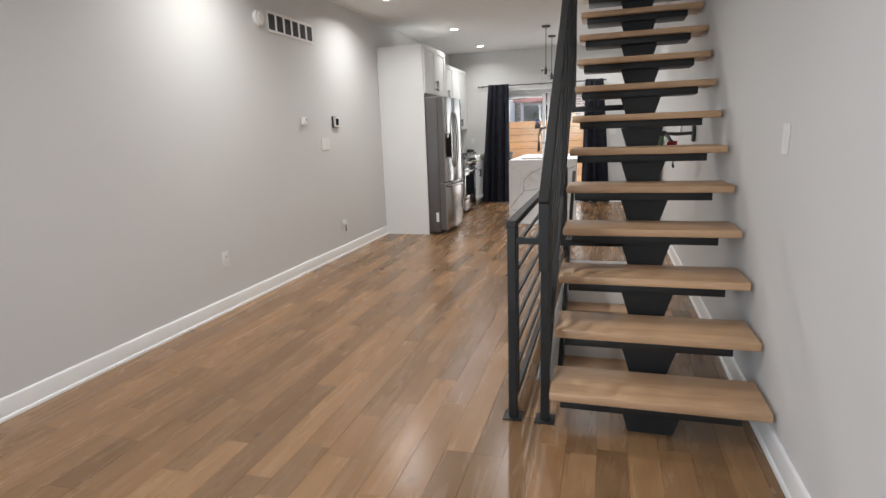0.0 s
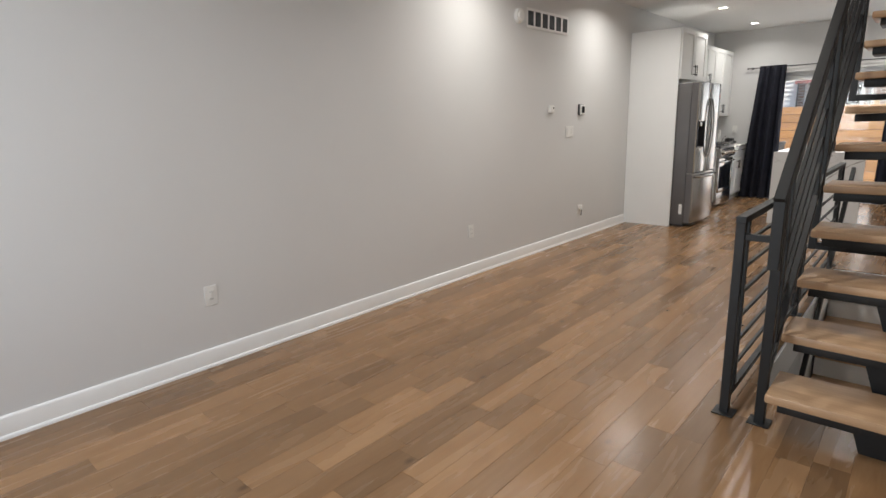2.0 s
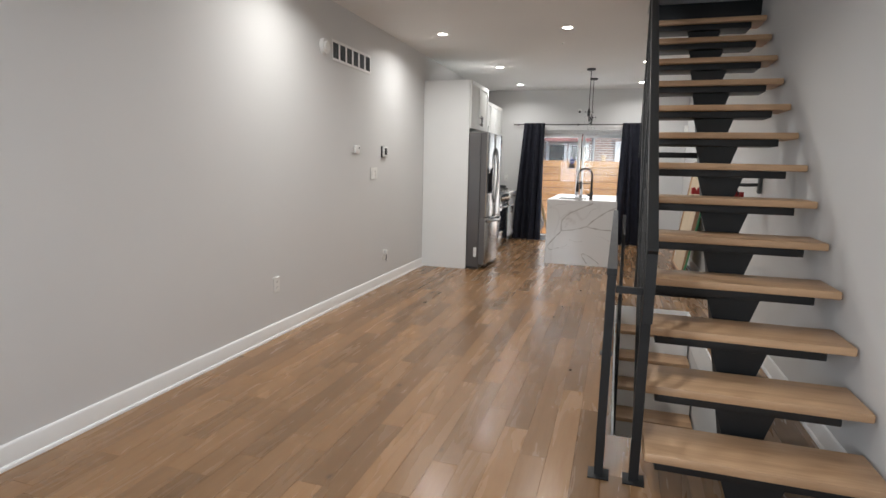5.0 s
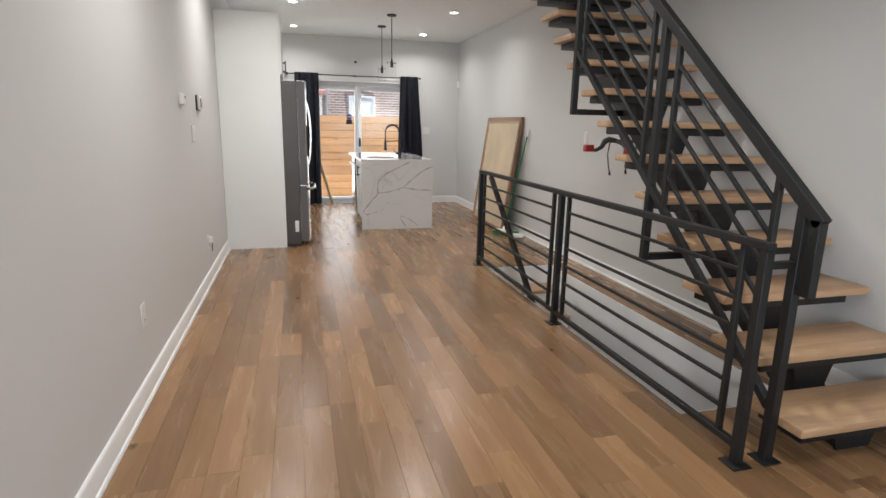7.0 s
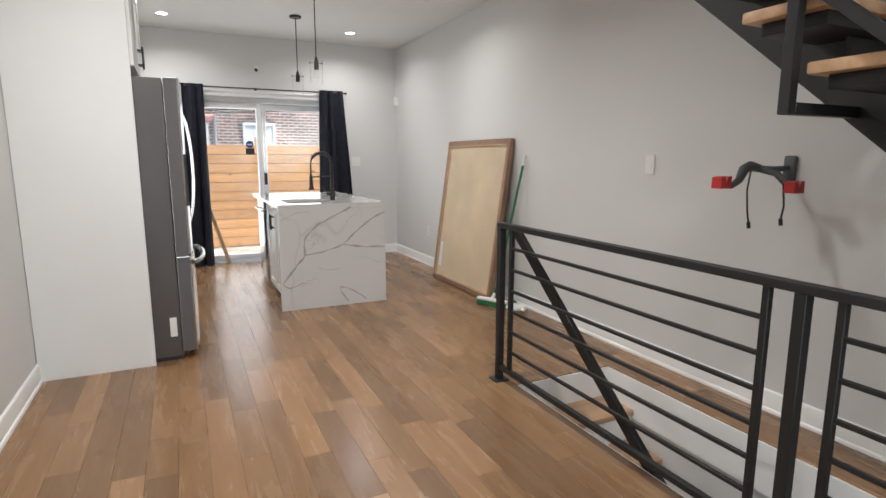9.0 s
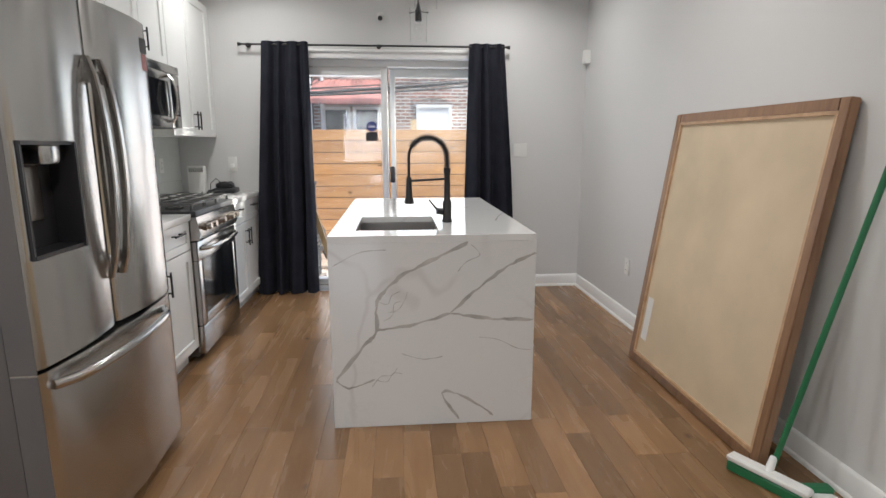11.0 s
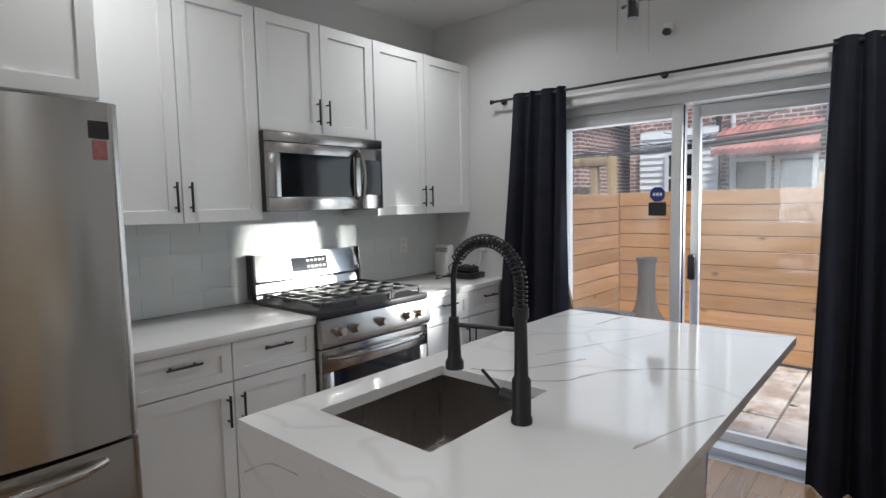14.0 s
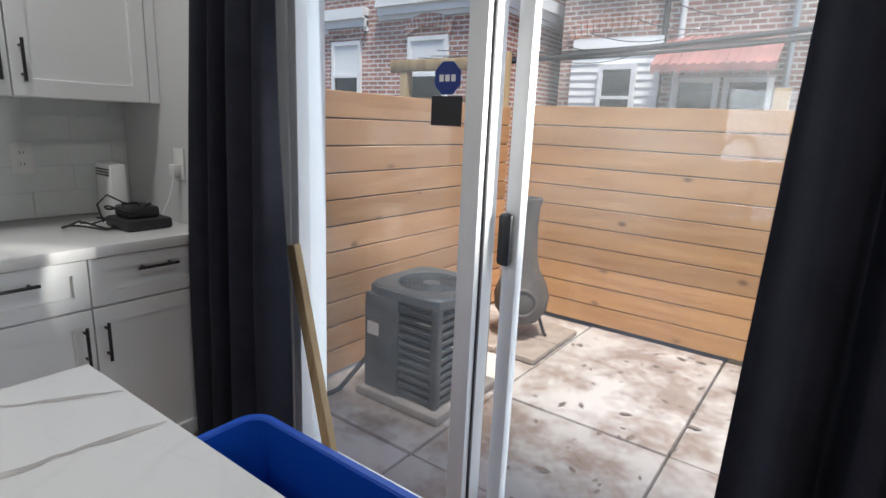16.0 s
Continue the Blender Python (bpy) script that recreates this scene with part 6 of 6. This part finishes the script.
# neighbour's wooden arbour
ab = thing("arbour", (-3.7, 13.0, ZP), "weathered wooden post and beam arbour behind the fence", "arbour")
for x in (-4.2, -3.05):
    b = nb()
    box(b, x - 0.05, x + 0.05, 12.95, 13.05, ZP - 0.07, 1.90, 0.005)
    part("post", b, M_OLDWOOD, ab)
b = nb()
box(b, -4.4, -2.9, 12.94, 13.06, 1.901, 2.02, 0.005)
part("beam", b, M_OLDWOOD, ab)
for k in range(8):
    b = nb()
    box(b, -4.15 + 0.14 * k, -4.03 + 0.14 * k, 13.06, 13.08, ZP - 0.07, 1.62, 0.003, 1)
    part("picket", b, M_OLDWOOD, ab)


# ---- row houses across the alley ----
def house_window(parent, x0, x1, z0, z1, y, arch=True, blind=True):
    b = nb()
    f = 0.07
    for bx in ((x0, x0 + f, z0, z1), (x1 - f, x1, z0, z1), (x0 + f, x1 - f, z1 - f, z1), (x0 + f, x1 - f, z0, z0 + 0.05), (x0 + f, x1 - f, (z0 + z1) / 2 - 0.025, (z0 + z1) / 2 + 0.025)):
        box(b, bx[0], bx[1], y - 0.035, y + 0.03, bx[2], bx[3])
    w = part("window", b, M_SIDING, parent, "white framed sash window")
    b = nb()
    box(b, x0 + 0.01, x1 - 0.01, y + 0.0, y + 0.012, z0 + 0.01, z1 - 0.01)
    part("pane", b, M_DARKGLASS, w)
    if blind:
        b = nb()
        box(b, x0 + f, x1 - f, y - 0.012, y - 0.004, (z0 + z1) / 2 + 0.03, z1 - f)
        part("blind", b, M_SIDING, w, "pale window blind")
    b = nb()
    box(b, x0 - 0.05, x1 + 0.05, y - 0.07, y - 0.036, z0 - 0.07, z0)
    part("sill", b, M_SIDING, w)
    if arch:
        c, hw = (x0 + x1) / 2, (x1 - x0) / 2 + 0.06
        for k in range(13):
            u0, u1 = -1 + 2 * k / 13 + 0.012, -1 + 2 * (k + 1) / 13 - 0.012
            b = nb()
            prism(b, [(c + hw * u0, z1 + 0.02 + 0.13 * (1 - u0 * u0)), (c + hw * u1, z1 + 0.02 + 0.13 * (1 - u1 * u1)), (c + hw * u1 * 1.08, z1 + 0.22 + 0.13 * (1 - u1 * u1)), (c + hw * u0 * 1.08, z1 + 0.22 + 0.13 * (1 - u0 * u0))], "y", y - 0.03, y - 0.001)
            part("arch_brick", b, M_BRICK, w)


HY = 17.0
h1 = thing("row_house", (-1.5, HY, ZP), "brown brick row house with a white sided bay and red awning", "house", "brick row houses")
b = nb()
box(b, -4.2, 3.2, HY, HY + 8, ZP - 0.07, 7.2)
part("wall", b, M_BRICK2, h1)
b = nb()
box(b, -4.2, 3.3, HY - 0.12, HY + 8, 7.2, 7.4)
part("roof", b, M_ASPHALT, h1)
b = nb()
z = 0.2
while z < 2.72:
    prism(b, [(HY - 0.16, z), (HY - 0.185, z), (HY - 0.165, z + 0.12), (HY - 0.16, z + 0.12)], "x", -3.92, -2.5)
    z += 0.12
box(b, -3.92, -2.5, HY - 0.16, HY - 0.001, 0.2, 2.75)
part("siding_bay", b, M_SIDING, h1, "white clapboard siding")
house_window(h1, -3.42, -2.83, 1.35, 2.34, HY - 0.22, False, False)
c = -3.2
for k in range(17):
    u0, u1 = -1 + 2 * k / 17 + 0.01, -1 + 2 * (k + 1) / 17 - 0.01
    b = nb()
    prism(b, [(c + 0.85 * u0, 2.76 + 0.14 * (1 - u0 * u0)), (c + 0.85 * u1, 2.76 + 0.14 * (1 - u1 * u1)), (c + 0.9 * u1, 2.98 + 0.15 * (1 - u1 * u1)), (c + 0.9 * u0, 2.98 + 0.15 * (1 - u0 * u0))], "y", HY - 0.04, HY - 0.001)
    part("arch_brick", b, M_BRICK, h1)
b = nb()
n = 26
for k in range(n):
    x0 = -2.46 + 1.55 * k / n
    x1 = -2.46 + 1.55 * (k + 1) / n
    dz = 0.02 if k % 2 else 0.0
    prism(b, [(HY - 0.002, 2.72 + dz), (HY - 0.35, 2.60 + dz), (HY - 0.78, 2.26 + dz), (HY - 0.79, 2.15 + dz * 1.5), (HY - 0.77, 2.15 + dz * 1.5), (HY - 0.74, 2.25 + dz), (HY - 0.33, 2.57 + dz), (HY - 0.002, 2.69 + dz)], "x", x0, x1)
part("awning", b, M_AWNING, h1, "faded red ribbed metal awning")
house_window(h1, -2.30, -1.68, 0.9, 2.15, HY - 0.03, False, False)
house_window(h1, -1.62, -1.0, 0.9, 2.15, HY - 0.03, False, False)
house_window(h1, -0.2, 0.6, 0.9, 2.2, HY - 0.03)
b = nb()
box(b, -4.19, -2.60, HY - 0.05, HY - 0.001, 3.56, 6.6)
part("upper_siding", b, M_SIDING, h1, "white painted upper storey")
house_window(h1, -3.75, -2.95, 3.86, 5.4, HY - 0.085, False)
for x0, x1 in ((-2.15, -0.95), (-0.2, 0.6)):
    house_window(h1, x0, x1, 3.74, 5.2, HY - 0.035, False)
for x, mm in ((-2.28, M_SIDING), (-0.86, M_ALU), (-2.52, M_BLACK)):
    b = nb()
    rod(b, (x, HY - 0.09, ZP), (x, HY - 0.09, 7.1), 0.045, seg=10)
    part("downspout", b, mm, h1)

h2 = thing("row_house", (-8, 15.5, ZP), "red brick row house with white cornice and sash windows", "house", "brick row houses")
H2 = 15.5
b = nb()
box(b, -16, -4.55, H2, H2 + 9, ZP - 0.07, 6.6)
part("wall", b, M_BRICK, h2)
b = nb()
box(b, -16, -4.4, H2 - 0.15, H2 + 9, 6.6, 6.85)
part("roof", b, M_ASPHALT, h2)
b = nb()
for dz, d in ((0, 0.05), (0.07, 0.10), (0.2, 0.16)):
    box(b, -6.95, -4.55 + d, H2 - d, H2 - 0.001, 3.02 + dz, 3.14 + dz + 0.06)
    box(b, -4.549, -4.55 + d, H2, H2 + 4, 3.02 + dz, 3.14 + dz + 0.06)
    box(b, -16, -7.25, H2 - d, H2 - 0.001, 2.88 + dz, 3.0 + dz + 0.06)
part("cornice", b, M_SIDING, h2, "white painted cornice")
for x0, x1 in ((-8.15, -7.40), (-6.28, -5.45), (-10.4, -9.6)):
    house_window(h2, x0, x1, 1.5, 2.72, H2 - 0.03)
for x0, x1 in ((-8.3, -7.3), (-6.4, -5.3), (-10.4, -9.6)):
    house_window(h2, x0, x1, 3.7, 5.2, H2 - 0.03, False)

# overhead cables
cb = thing("overhead_cables", (-1.5, 14.0, 2.6), "black overhead utility cables strung across the alley", "cables")
r = random.Random(9)
for k in range(9):
    b = nb()
    y = 14.2 + 0.15 * k
    zl, zr = 2.05 + 0.05 * k + r.uniform(-0.1, 0.1), 2.62 + 0.02 * k + r.uniform(-0.1, 0.1)
    sag = r.uniform(0.05, 0.28)
    pts = [(-5.5 + 8.0 * u, y, zl + (zr - zl) * u - sag * 4 * u * (1 - u)) for u in [q / 16 for q in range(17)]]
    tube(b, pts, (0.03 if k == 0 else 0.018 if k == 1 else 0.007), 6)
    part("cable", b, M_CABLE, cb)
for k in range(7):
    b = nb()
    x = -3.4 + 0.45 * k + r.uniform(-0.2, 0.2)
    pts = [(x + 0.7 * u, 14.5 + 2.3 * u, 2.2 + 0.12 * k + 0.4 * u - 0.6 * u * (1 - u)) for u in [q / 10 for q in range(11)]]
    tube(b, pts, 0.006, 5)
    part("cable", b, M_CABLE, cb)

# ---- backsplash tiles ----
bs = solo("backsplash", box(nb(), XL + 0.0008, XL + 0.0028, 6.70, YB - 0.001, 0.916, 1.424), M_GROUT, "glossy pale grey-green glass subway tile backsplash", "backsplash", "", "structure")
TW, THH = 0.30, 0.1005
z, row = 0.917, 0
while z < 1.37:
    y = 6.702 - (TW / 2 if row % 2 else 0)
    while y < YB - 0.002:
        a, c = max(y, 6.702), min(y + TW, YB - 0.002)
        top_z = min(z + THH - 0.001, 1.373 if not (7.53 < (a + c) / 2 < 8.27) else 1.42)
        if c - a > 0.02:
            b = nb()
            box(b, XL + 0.0029, XL + 0.0065, a, c - 0.001, z, top_z, 0.0004, 1)
            part("tile", b, M_TILE, bs)
        y += TW
    z += THH
    row += 1

# ---- floor planks ----
PW = 0.124
rng = random.Random(7)
plank_data = {}
LENGTHS = (0.35, 0.5, 0.65, 0.8, 1.0, 1.25)


def plank_mesh(w, l):
    key = (round(w, 3), round(l, 3))
    if key not in plank_data:
        b = nb()
        g = 0.0003
        v = [(-w / 2 + g, g), (w / 2 - g, g), (w / 2 - g, l - g), (-w / 2 + g, l - g)]
        e = 0.0006
        top = [b.verts.new((x - math.copysign(e, x), y + (e if y < l / 2 else -e), 0)) for x, y in v]
        mid = [b.verts.new((x, y, -0.0006)) for x, y in v]
        low = [b.verts.new((x, y, -0.016)) for x, y in v]
        b.faces.new(top)
        for A, B in ((top, mid), (mid, low)):
            for k in range(4):
                b.faces.new((A[k], B[k], B[(k + 1) % 4], A[(k + 1) % 4]))
        plank_data[key] = meshed("plank", b, M_FLOOR)
    return plank_data[key]


def lay(x, w, y0, y1):
    y = y0
    first = True
    while y1 - y > 1e-4:
        l = rng.choice(LENGTHS)
        if first:
            l = rng.choice(LENGTHS[:4])
            first = False
        if y1 - y - l < 0.25:
            l = y1 - y
        o = new("plank", plank_mesh(w, l))
        o.parent = floor
        o.location = (x + w / 2, y, 0)
        y += l


x = XL
while x < XR - 1e-4:
    w = min(PW, XR - x)
    segs = [(x, w, YF, YB)]
    if OX0 < x + w and x < OX1:
        segs = [(x, w, YF, OY0), (x, w, OY1, YB)]
        if x < OX0 - 0.01:
            segs.append((x, OX0 - x, OY0, OY1))
        if x + w > OX1 + 0.01:
            segs.append((OX1, x + w - OX1, OY0, OY1))
    for s in segs:
        lay(*s)
    x += w
